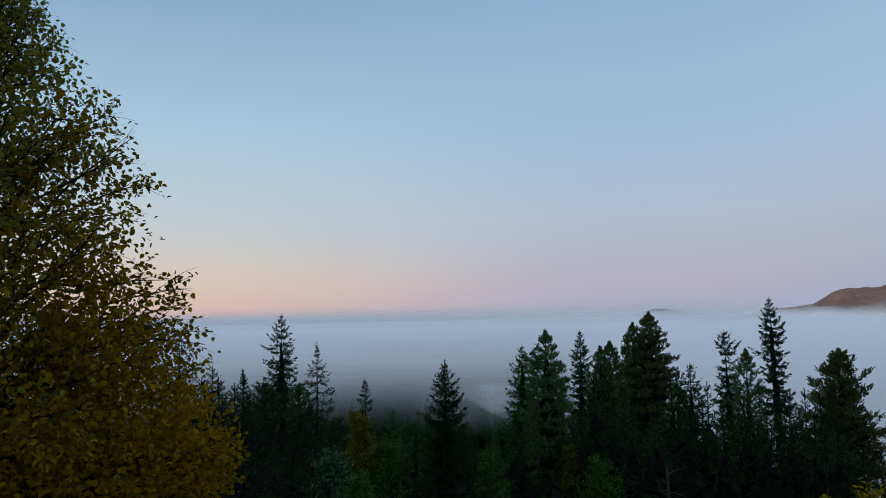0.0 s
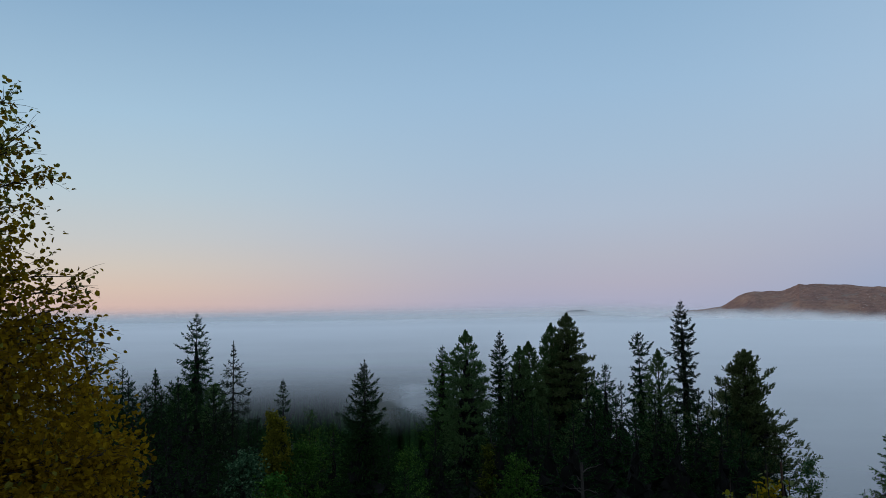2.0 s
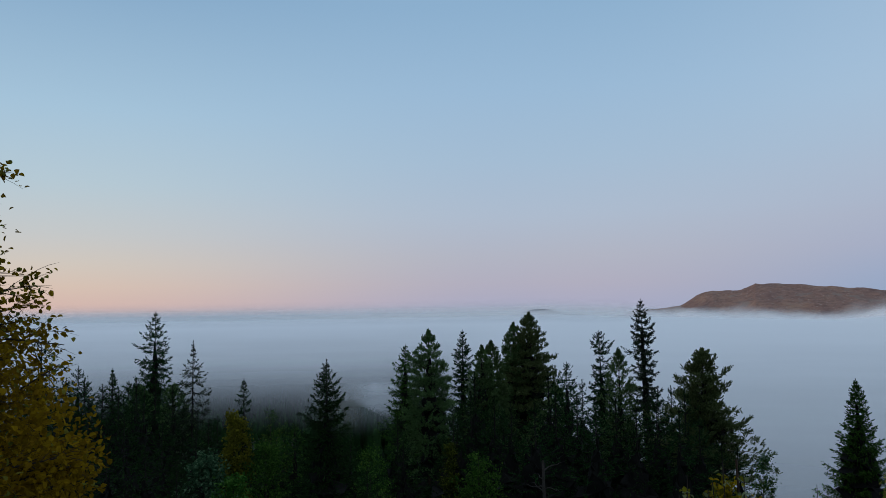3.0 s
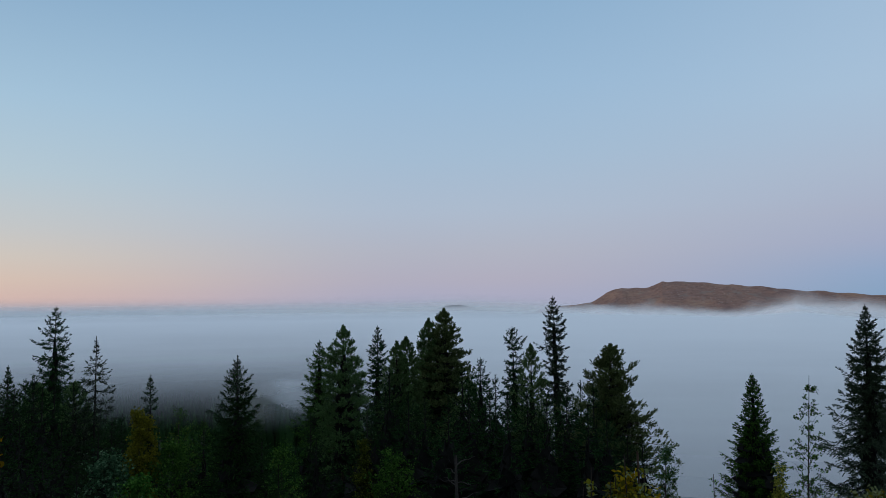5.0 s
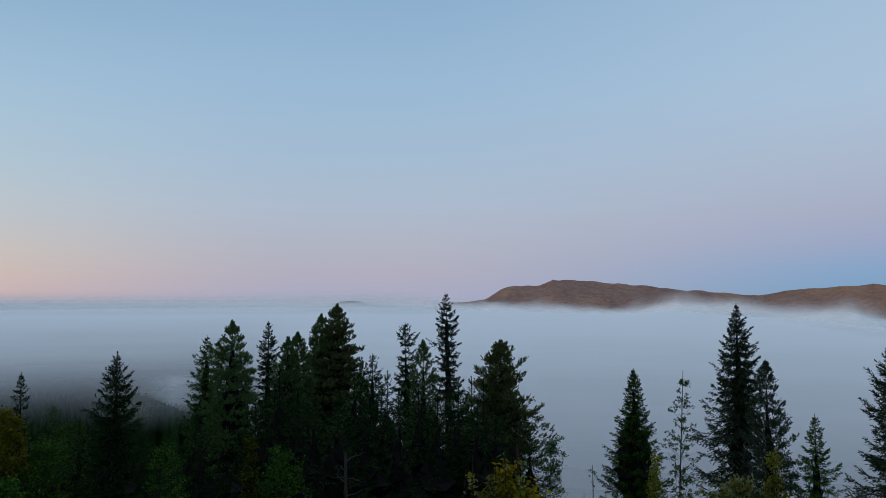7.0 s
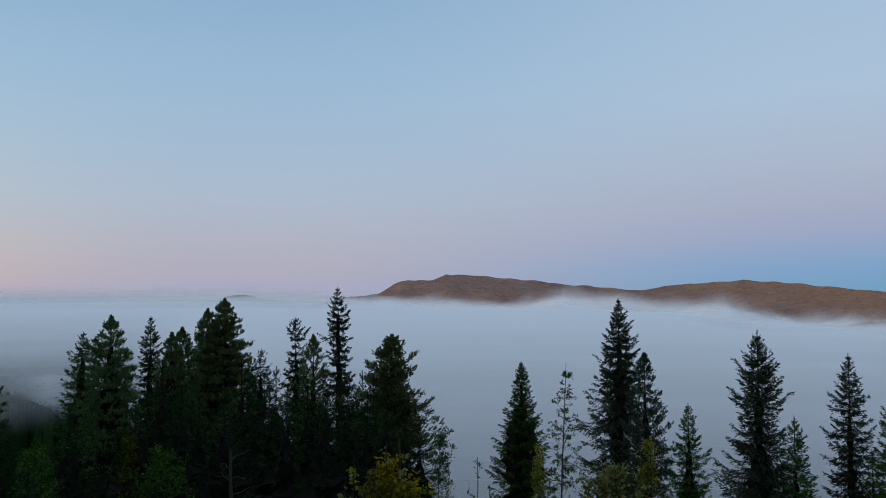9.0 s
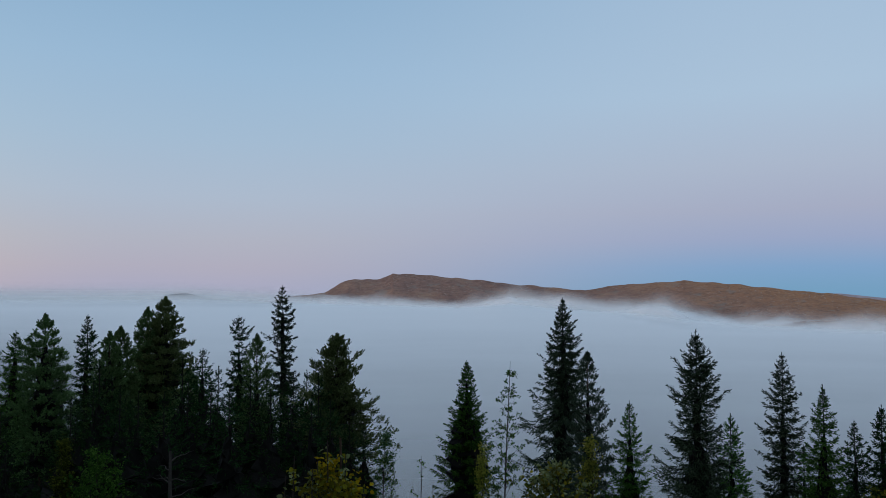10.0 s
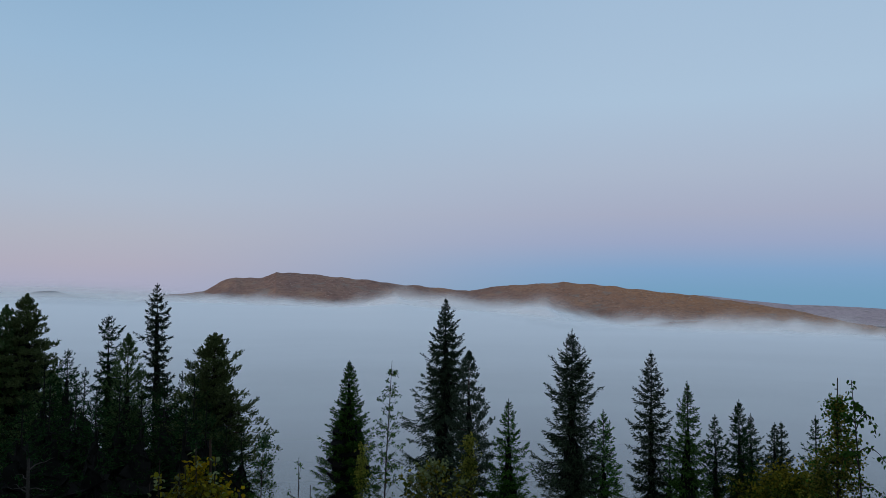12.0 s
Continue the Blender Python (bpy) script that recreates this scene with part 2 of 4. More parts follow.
def blades(p, d, side, length, width, fold=0.25):
    """Small folded sprays: a pointed quad from p along d."""
    n = len(p)
    up = unit(np.cross(side, d))
    L, w = length[:, None], width[:, None]
    v = np.stack([p, p + d * L * 0.45 + side * w * 0.5 + up * w * fold, p + d * L, p + d * L * 0.45 - side * w * 0.5 + up * w * fold], 1)
    return v.reshape(-1, 3), np.arange(n * 4).reshape(n, 4)


def leaf_verts(p, d, side, length, width):
    """Rounded leaves, folded along the midrib: two quads each."""
    n = len(p)
    up = unit(np.cross(side, d))
    L, w = length[:, None], width[:, None]
    lift = up * w * 0.16
    v = np.stack([p, p + d * L * 0.28 + side * w * 0.5 + lift, p + d * L * 0.72 + side * w * 0.36 + lift, p + d * L - up * L * 0.08, p + d * L * 0.72 - side * w * 0.36 + lift, p + d * L * 0.28 - side * w * 0.5 + lift], 1)
    b = np.arange(n)[:, None] * 6
    f = np.concatenate([b + np.array([0, 1, 2, 3]), b + np.array([0, 3, 4, 5])], 0)
    return v.reshape(-1, 3), f


def spot(bearing, distance):
    """A place on the plan, by its bearing (degrees to the left of straight ahead) and distance from the lookout."""
    return -distance * math.sin(radians(bearing)), distance * math.cos(radians(bearing))


# ---- ground ----
FALL = radians(-25.0)


def slope(x, y):
    """Height of the ground: a hillside falling from the lookout into the valley, with an unseen rise behind."""
    d = y * np.cos(FALL) - x * np.sin(FALL)
    # the rise at negative d is added, unseen, to block low sun and sky
    z = np.interp(d, [-900, -300, -80, -10, 0, 4, 8, 15, 28, 45, 60, 130, 220, 420, 800, 5000], [180, 70, 19, 1.4, 0, -1.3, -3.3, -6.0, -11.0, -16.0, -19.0, -32.0, -43.0, -62.0, -95.0, -110.0])
    steep = np.clip((x + 0.02 * y) / 60, 0, 1) * np.clip((d - 55) / 90, 0, 1)
    z = z - 38 * steep * np.clip((900 - d) / 600, 0, 1)
    return z + 0.25 * np.sin(x * 0.31 + 1.0) * np.cos(y * 0.27) * np.clip(np.hypot(x, y) / 12, 0, 1)


def polar_sheet(name, bearings, distances, height, material, density=None, smooth=True):
    """A sheet over the plan on a fan of bearings and distances."""
    b, r = np.meshgrid(np.radians(bearings), distances, indexing="ij")
    x, y = -r * np.sin(b), r * np.cos(b)
    z = height(x, y, np.degrees(b), r)
    nb, nr = b.shape
    i = np.arange(nb * nr).reshape(nb, nr)
    f = np.stack([i[:-1, :-1], i[:-1, 1:], i[1:, 1:], i[1:, :-1]], -1).reshape(-1, 4)
    me = mesh_of(name, np.stack([x, y, z], -1), f, material, smooth)
    if density is not None:
        uv = me.uv_layers.new(name="density")
        dv = density(x, y, np.degrees(b), r).ravel()[f.ravel()]
        uv.data.foreach_set("uv", np.stack([dv, dv * 0], -1).astype(np.float32).ravel())
    return new(name, me)


rings = np.concatenate([[0.0], np.geomspace(0.6, 4700, 110)])
tagged(polar_sheet("ground", np.linspace(-180, 180, 145), rings, lambda x, y, b, r: slope(x, y), GROUND), "dark heath and moss hillside falling into the valley", "ground", kind="structure")


# ---- mountains beyond the fog ----
def ripple(x, y, scale, seed, octaves=14):
    """Smooth uneven relief by summed waves."""
    rng = np.random.default_rng(seed)
    z = np.zeros_like(x)
    for k in range(octaves):
        f = scale * 1.45 ** (k * 0.6)
        a, p = rng.uniform(0, 2 * np.pi, 2)
        z += np.sin((x * np.cos(a) + y * np.sin(a)) * f + p) / (1.45 ** (k * 0.6))
    return z


def ridge(name, label, bearings, crest, far, depth, foot, material, rough, seed, count=520):
    """A mountain whose crest stands at distance far(bearing), with elevations (bearing, degrees) from a few landmarks."""
    cb, ce = np.array(crest).T
    order = np.argsort(cb)
    bs = np.linspace(*bearings, count)
    steps = np.linspace(0, 1, 50)
    b, s = np.meshgrid(bs, steps, indexing="ij")
    dist = far(b)
    top = EYE + dist * np.tan(np.radians(np.interp(b, cb[order], ce[order])))
    r = dist - depth * (1 - s * 1.25)
    prof = np.where(s < 0.8, (s / 0.8) ** 0.8, 1 - ((s - 0.8) / 0.2) ** 2 * 0.3)
    x, y = -r * np.sin(np.radians(b)), r * np.cos(np.radians(b))
    z = foot + (top - foot) * prof + ripple(x, y, 0.008, seed) * rough * (0.2 + (1 - s) * 0.9) * np.clip(s * 4, 0, 1) + ripple(x, y, 0.05, seed + 1) * rough * 0.7
    i = np.arange(b.size).reshape(b.shape)
    f = np.stack([i[:-1, :-1], i[:-1, 1:], i[1:, 1:], i[1:, :-1]], -1).reshape(-1, 4)
    ob = new(name, mesh_of(name, np.stack([x, y, z], -1), f, material, True))
    return tagged(ob, label, "mountain")


ridge("mountain", "reddish brown autumn moor mountain rising out of valley fog", (-76, -20),
      [(-20, -0.6), (-22.7, -0.03), (-25.2, 0.24), (-26.3, 0.85), (-26.9, 1.16), (-27.4, 1.27), (-27.9, 1.19), (-28.4, 1.22), (-29.2, 1.24), (-29.6, 1.36), (-30.0, 1.54), (-30.15, 1.65), (-31.0, 1.66), (-31.5, 1.61), (-33, 1.50), (-35, 1.37), (-38.8, 0.95), (-44.2, 0.47), (-45.8, 0.73), (-50.6, 1.13), (-51, 1.18), (-51.5, 1.12), (-55.1, 0.80), (-60.1, 0.28), (-66.2, -0.62), (-69.6, -1.37), (-76, -2.6)],
      lambda b: 3400 + (b + 20) * 8, 520, -110, MOOR, 1.7, 5, 900)
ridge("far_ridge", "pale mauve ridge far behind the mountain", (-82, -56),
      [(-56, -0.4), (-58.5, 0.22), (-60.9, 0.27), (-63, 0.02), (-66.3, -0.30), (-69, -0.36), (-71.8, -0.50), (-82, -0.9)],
      lambda b: 4300 + b * 0, 700, -110, HAZY_MOOR, 0.6, 9, 160)
ridge("far_hill", "small dark hilltop showing just above the fog", (-20, -12),
      [(-20, -0.5), (-18.6, -0.25), (-17.5, -0.21), (-16.9, -0.12), (-16.5, -0.02), (-16.1, 0.10), (-15.7, 0.17), (-15.2, 0.16), (-14.7, 0.10), (-14.3, -0.05), (-12, -0.6)],
      lambda b: 3880 + b * 0, 60, -90, DARK_MOOR, 0.4, 12, 60)


# ---- fog lying in the valley ----
def fog_level(b):
    """How far below eye level, in degrees, the fog's far edge lies along each bearing."""
    return np.interp(b, [-80, -72, -65, -60, -55, -52, -50, -45, -42, -38.8, -35, -28, -20, -16, -12, 0, 40], [-2.6, -2.4, -2.02, -1.97, -1.74, -1.32, -0.88, -0.95, -0.80, -0.38, -0.76, -0.58, -0.30, -0.12, -0.20, -0.25, -0.25])


def fog_height(x, y, b, r):
    far_z = EYE + r * np.tan(np.radians(fog_level(b)))
    t = np.clip((r - 500) / 1700, 0, 1)
    t = t * t * (3 - 2 * t)
    k = np.clip(np.log(r / 150) / math.log(1200 / 150), 0, 1)
    sink = -26 - 12 * k * k * (3 - 2 * k)
    return sink * (1 - t) + far_z * t + ripple(x, y, 0.003, 3, 5) * np.interp(r, [250, 900, 1400], [0.1, 0.36, 0.0]) * np.interp(b, [-24, -16], [1.0, 0.15])


def fog_density(x, y, b, r):
    """Thin over the near slope, closing in over the valley; it starts further out above the wooded side."""
    def closing(first, last):
        k = np.clip(np.log(r / first) / math.log(last / first), 0, 1)
        return 0.985 * k * k * (3 - 2 * k)

    open_side, wooded = closing(45.0, 1550.0), closing(258.0, 1700.0)
    t = np.clip((b + 13) / 6, 0, 1)
    tongue = 0.34 * np.exp(-((b + 3.6) / 1.6) ** 2 - (np.log(r / 340) / 0.10) ** 2)
    ends = np.interp(b, [-62, -50, -44, -24, -20], [830.0, 850.0, 1500.0, 1650.0, 1350.0])  # beyond this the standing banks take over
    out = np.clip((r - ends) / np.interp(b, [-62, -50, -44, -24, -20], [340.0, 550.0, 480.0, 400.0, 760.0]), 0, 1)
    return np.minimum(open_side * (1 - t) + wooded * t + tongue, 0.985) * (1 - out * out * (3 - 2 * out))


FANS, REACH = np.linspace(-110, 60, 130), np.geomspace(45, 2300, 170)
for lift in (-8.0, -4.0, 0.0):
    fog = polar_sheet("valley_fog", FANS, REACH, lambda x, y, b, r: fog_height(x, y, b, r) + lift, FOG, fog_density)
    tagged(fog, "thick pale grey fog filling the valley", "fog", "fog layers", "stuff")


def fog_bank(distance, rise, seed, b0, b1, sunk=8.0, dense=0.8, uneven=0.19, label="thin fog lapping the mountain's foot"):
    """Thin fog lapping up a hillside: densest below, fading upward and to both ends."""
    bs, vs = np.linspace(b0, b1, 260), np.linspace(0, 1, 21)
    b, v = np.meshgrid(bs, vs, indexing="ij")
    r = distance + v * 160 + 0 * b
    x, y = -r * np.sin(np.radians(b)), r * np.cos(np.radians(b))
    crestline = 1 + uneven * (ripple(x, y, 0.006, seed, 8) + 0.6 * ripple(x, y, 0.022, seed + 3, 8))
    thick = np.interp(b, [-75, -60, -52, -45, -41, -38.8, -36, -27, -20], [1.0, 1.0, 0.97, 0.90, 0.92, 1.0, 0.80, 0.80, 0.82]) if distance < 3000 else 1.0
    w = np.clip((v - 0.3) / 0.7, 0, 1)  # the lowest part only carries the bank down behind the nearer fog
    z = fog_height(x, y, b, r) - sunk - 50 * np.clip(1 - v / 0.3, 0, 1) + w * rise * thick * np.clip(crestline, 0.6, 1.7)
    i = np.arange(b.size).reshape(b.shape)
    f = np.stack([i[:-1, :-1], i[1:, :-1], i[1:, 1:], i[:-1, 1:]], -1).reshape(-1, 4)
    me = mesh_of("fog_bank", np.stack([x, y, z], -1), f, FOG_WISPS if distance < 3000 else FAR_FOG, True)
    ends = np.clip(np.minimum(b - b0, b1 - b) / 5, 0, 1)
    k = np.clip((w - 0.42) / 0.58, 0, 1)
    fade = (1 - k) ** 2.0 if distance < 3000 else (1 - np.clip((w - 62 / rise) / (1 - 62 / rise), 0, 1)) ** 1.3
    dv = (fade * dense * ends).ravel()[f.ravel()]
    me.uv_layers.new(name="density").data.foreach_set("uv", np.stack([dv, dv * 0], -1).astype(np.float32).ravel())
    return tagged(new("fog_bank", me), label, "fog", "fog banks", "stuff")


fog_bank(2560, 76, 20, -90, -19, 34, 0.95)
fog_bank(2420, 76, 21, -90, -19, 34, 0.9)
fog_bank(2280, 70, 22, -90, -19, 34, 0.85)
fog_bank(2100, 58, 25, -90, -19, 34, 0.8)
for distance, rise in ((3550, 52), (3700, 60), (3850, 70), (4000, 80), (4150, 94), (4300, 112)):
    fog_bank(distance, rise + 62, 30 + rise, -25, 58, 80, 0.72, 0.0, "soft top edge of the far fog")
fog_bank(3600, 74, 33, -25, -5, 56, 0.6, 0.0, "thin fog hiding the foot of a far hill")


def fog_veil(distance, low, high, seed, b0, b1, dense):
    """A thin veil of fog standing in the trees of the far slope: thickest in its middle."""
    b, v = np.meshgrid(np.linspace(b0, b1, 120), np.linspace(0, 1, 24), indexing="ij")
    r = distance + 6 * ripple(b, v, 0.5, seed, 4)
    e = low + (high - low) * v
    x, y = -r * np.sin(np.radians(b)), r * np.cos(np.radians(b))
    z = EYE + r * np.tan(np.radians(e + 0.10 * ripple(b, b * 0, 0.6, seed + 1, 6)))
    i = np.arange(b.size).reshape(b.shape)
    f = np.stack([i[:-1, :-1], i[1:, :-1], i[1:, 1:], i[:-1, 1:]], -1).reshape(-1, 4)
    me = mesh_of("fog_veil", np.stack([x, y, z], -1), f, FOG, True)
    ends = np.clip(np.minimum(b - b0, b1 - b) / 4, 0, 1)
    k = np.clip(v / 0.55, 0, 1) * np.clip((1 - v) / 0.45, 0, 1)
    dv = (k * k * (3 - 2 * k) * ends * (3 - 2 * ends) * ends * dense).ravel()[f.ravel()]
    me.uv_layers.new(name="density").data.foreach_set("uv", np.stack([dv, dv * 0], -1).astype(np.float32).ravel())
    return tagged(new("fog_veil", me), "thin veil of fog among far trees", "fog", "fog veils", "stuff")


fog_veil(215, -8.8, -4.2, 40, -13, 3, 0.28)
fog_veil(150, -8.5, -2.6, 41, -13, 40, 0.06)


# ---- conifers ----
def trunk_line(height, lean, bearing, seed):
    """The stem's axis from foot to tip; lean is how far the foot lies to one side of the tip."""
    t = np.linspace(0, 1, 10)
    side = (1 - t) * lean + 0.004 * height * np.sin(t * 5 + seed) * (1 - t)
    b = radians(bearing)
    return t, np.stack([side * math.cos(b), side * math.sin(b) + 0.003 * height * np.sin(t * 4 + 2 * seed) * (1 - t), t * height], -1)


def bough_levels(rng, crown, step, per, between):
    """Drops below the tip at which boughs leave the stem: whorls, and weaker boughs between them."""
    drops, weight, az, d = [], [], [], 0.30
    while d < crown:
        gap = step * (0.45 + 0.55 * min(1.0, d / 1.6)) * rng.uniform(0.8, 1.25) * (1.0 if d < 7 else 1.8)
        turn = rng.uniform(0, 2 * np.pi)
        n = max(3, per + int(rng.integers(-1, 2)))
        for k in range(n):
            drops.append(d + rng.normal(0, 0.035))
            weight.append(1.0)
            az.append(turn + 2 * np.pi * k / n + rng.normal(0, 0.22))
        for k in range(between):
            drops.append(d + gap * rng.uniform(0.2, 0.9))
            weight.append(rng.uniform(0.35, 0.75))
            az.append(rng.uniform(0, 2 * np.pi))
        d += gap
    return np.maximum(np.array(drops), 0.05), np.array(weight), np.array(az)


def along_lines(lines, who, q):
    """Points and directions at the fractions q of the given lines."""
    k = lines.shape[1] - 1
    seg = np.minimum((q * k).astype(int), k - 1)
    w = (q * k - seg)[:, None]
    a, b = lines[who, seg], lines[who, seg + 1]
    return a * (1 - w) + b * w, unit(b - a)


def conifer(name, label, bearing, distance, top, height, outline, kind="spruce", needles=None, step=0.42, per=6, between=3, jag=0.2, droop=0.0, bare=0.0, lean=0.0, detail=1.0, heart=0.22, crown=1.0, seed=0, dead=0):
    """A spruce or a pine on the slope. top: its tip above the lookout's ground; outline: half widths (drop below the tip, metres)."""
    rng = np.random.default_rng(seed + 100)
    x0, y0 = spot(bearing, distance)
    z0 = float(slope(np.float64(x0), np.float64(y0)))
    height = max(height, top - z0)
    tree = new(name)
    tree.location = (x0, y0, top - height)
    tagged(tree, label, "tree", "conifers on the slope")
    pine = kind == "pine"
    wood = PINE_BARK if pine else BARK
    t, axis = trunk_line(height, lean, bearing, seed)
    thick = 0.0062 * height + 0.02
    v, f = tubes(axis[None], (thick * (1 - t) ** 0.9 + 0.010)[None], 8)
    part("trunk", mesh_of("trunk", v, f, wood, True), tree, "reddish pine bark" if pine else "grey scaly bark")
    od, ow = np.array([(0.0, 0.02)] + list(outline)).T
    drop, weight, az = bough_levels(rng, min(height * 0.93, od[-1]) * crown, step, per, between)
    n = len(drop)
    if pine:
        rise = np.radians(np.interp(drop, [0, 0.8, 2.5, 6, 12], [58, 42, 20, 4, -8])) + rng.normal(0, 0.14, n)
    else:
        rise = np.radians(np.interp(drop, [0, 0.5, 1.5, 4, 9], [45, 24, 4, -13, -24]) - droop) + rng.normal(0, 0.09, n)
    tilt = np.tan(np.clip(rise, -0.9, 1.15))
    reach = np.interp(drop, od, ow)
    for _ in range(4):  # the ends of the boughs, not their roots, follow the outline
        reach = 0.5 * reach + 0.5 * np.maximum(np.interp(np.maximum(drop - reach * tilt - (0.10 if pine else 0.0), 0), od, ow) - (0.10 if pine else 0.03), 0.03)
    reach = reach * weight * np.where(rng.uniform(0, 1, n) < 0.12, rng.uniform(1.0, 1.0 + jag * 1.3, n), rng.uniform(1 - jag * 1.5, 1.03, n))
    reach = np.maximum(reach, 0.04)
    out = np.stack([np.cos(az), np.sin(az), 0 * az], -1)
    start = np.stack([np.interp(height - drop, axis[:, 2], axis[:, i]) for i in range(3)], -1)
    s = np.linspace(0, 1, 4)
    UP = np.array([0, 0, 1.0])
    if pine:
        lift = (tilt * reach)[:, None] * (s * 0.75 + 0.25 * s ** 2)
    else:
        lift = (tilt * reach)[:, None] * s - (0.12 * reach)[:, None] * (4 * s * (1 - s)) + (0.24 * reach)[:, None] * s ** 3
    lines = start[:, None] + out[:, None] * reach[:, None, None] * s[:, None] + UP * lift[..., None]
    lines[:, 2:] += rng.normal(0, 0.022, lines[:, 2:].shape) * reach[:, None, None]
    v, f = tubes(lines, (0.006 + 0.010 * reach)[:, None] * (1 - 0.8 * s), 3)
    # spruce boughs take the same shade-dark colour instead of their bark
    boughs = part("branchwork", mesh_of("branchwork", v, f, wood if pine else SHADE_TWIGS, True), tree, kind="stuff")
    fine = float(np.clip(distance / 50, 0.6, 1.15))
    # branchlets
    shade = np.interp(drop, [6, 9.5] if bearing > -32 else [8.5, 12], [1.0, 0.30])
    if pine:
        who = np.repeat(np.arange(n), np.clip((reach * 15.0 * detail * shade).astype(int), 5, 46))
        m = len(who)
        # shoots stand in a few close tufts along each bough, with bare wood between them
        tufts = np.clip((reach * 2.7).astype(int) + 1, 1, 6)
        which = (rng.uniform(0, 1, m) * tufts[who]).astype(int)
        aside = rng.uniform(-1, 1, n * 6)[who * 6 + which]
        q = np.clip(1 - 0.80 * (which + 0.05) / tufts[who] + rng.normal(0, 0.05, m), 0.06, 1.0)
        p, d = along_lines(lines, who, q)
        across = unit(np.cross(d, UP))
        turn = rng.normal(0, 0.5, m)
        small = np.minimum(reach[who], 1.0)
        p = p + across * (aside * 0.36 * np.minimum(reach[who], 1.5) * (1.10 - q) + turn * 0.16 * small)[:, None] + UP * (rng.uniform(-0.09, 0.09, m) * small)[:, None]
        d = unit(d * 0.55 + across * (turn + 0.3 * aside)[:, None] + UP * rng.uniform(0.1, 1.0, m)[:, None])
        long = np.interp(drop[who], [0.3, 1.0], [0.12, 0.40]) * rng.uniform(0.55, 1.1, m)
        # a brush of needles round each shoot, closest at its end
        k = 9
        g = np.repeat(np.arange(m), k)
        u = rng.uniform(0.1, 1.0, m * k) ** 0.7
        base = p[g] + d[g] * (long[g] * u)[:, None]
        low = drop[who][g]
        nd = unit(d[g] * 0.75 + UP * np.interp(low, [0.3, 1.2], [1.0, 0.15])[:, None] + rng.normal(0, 0.40, (m * k, 3)))
        L, W = rng.uniform(0.10, 0.17, m * k) * fine ** 0.5 * np.interp(low, [0.25, 1.1], [0.50, 1.0]), rng.uniform(0.042, 0.070, m * k) * fine
    else:
        who = np.repeat(np.arange(n), np.clip((reach * 15.0 * detail * shade).astype(int), 5, 34))
        if bare:
            who = who[rng.uniform(0, 1, len(who)) > bare]
        m = len(who)
        q = 0.10 + 0.90 * rng.uniform(0, 1, m) ** 0.85
        p, d = along_lines(lines, who, q)
        across = unit(np.cross(d, UP))
        turn = rng.choice([-1.0, 1.0], m) * rng.uniform(0.35, 1.0, m) * (1.0 - 0.55 * q)
        hang = np.interp(drop[who], [0.5, 3, 7], [0.0, 0.30, 0.55]) * rng.uniform(0.2, 1.4, m)
        d = unit(d * 0.75 + across * turn[:, None] - UP * hang[:, None] + rng.normal(0, 0.10, (m, 3)))
        long = np.minimum(np.interp(drop[who], [0.2, 1.2], [0.03, 0.09]) + 0.40 * reach[who] * (1.05 - q), 0.50) * rng.uniform(0.6, 1.1, m)
        k = 3
        g = np.repeat(np.arange(m), k)
        u = np.tile(np.linspace(0.0, 0.85, k), m)
        base = p[g] + d[g] * (long[g] * u)[:, None]
        nd = unit(d[g] * 0.85 + rng.normal(0, 0.38, (m * k, 3)))
        L, W = (0.06 + 0.46 * long[g]) * rng.uniform(0.7, 1.25, m * k), rng.uniform(0.044, 0.076, m * k) * fine
        L, W = L * fine ** 0.3, W * np.interp(drop[who][g], [0.2, 1.2], [0.5, 1.0])
    # the leading shoot
    e = 40
    tip = np.stack([np.zeros(e), np.zeros(e), height - 0.05 - 0.5 * rng.uniform(0.0, 1.0, e)], -1)
    base, nd = np.concatenate([base, tip]), np.concatenate([nd, unit(rng.normal(0, 0.30, (e, 3)) + UP * 0.9)])
    L, W = np.concatenate([L, rng.uniform(0.05, 0.12, e)]), np.concatenate([W, rng.uniform(0.014, 0.024, e)])
    v, f = blades(base, nd, unit(np.cross(nd, rng.normal(0, 1, nd.shape))), L, W)
    part("crown", mesh_of("crown", v, f, needles or (PINE if pine else SPRUCE)), tree, kind="stuff")
    # inner twigs and a solid core, near black in place of inner shade
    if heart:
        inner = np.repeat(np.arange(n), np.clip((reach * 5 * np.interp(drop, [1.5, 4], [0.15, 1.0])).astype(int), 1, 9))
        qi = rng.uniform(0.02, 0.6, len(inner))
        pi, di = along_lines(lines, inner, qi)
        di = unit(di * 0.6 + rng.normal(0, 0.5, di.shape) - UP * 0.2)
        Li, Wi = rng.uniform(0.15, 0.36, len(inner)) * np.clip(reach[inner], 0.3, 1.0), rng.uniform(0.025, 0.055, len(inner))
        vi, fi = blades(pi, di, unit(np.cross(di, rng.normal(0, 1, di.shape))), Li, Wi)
        # solid core closing the gaps, so the crown's inside reads as shade
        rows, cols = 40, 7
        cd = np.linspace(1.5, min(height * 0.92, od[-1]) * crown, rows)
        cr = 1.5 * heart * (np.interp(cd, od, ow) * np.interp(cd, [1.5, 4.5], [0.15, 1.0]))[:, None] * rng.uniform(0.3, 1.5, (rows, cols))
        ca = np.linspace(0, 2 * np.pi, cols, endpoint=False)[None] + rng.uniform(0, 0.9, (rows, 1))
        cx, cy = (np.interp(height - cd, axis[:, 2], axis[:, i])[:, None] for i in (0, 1))
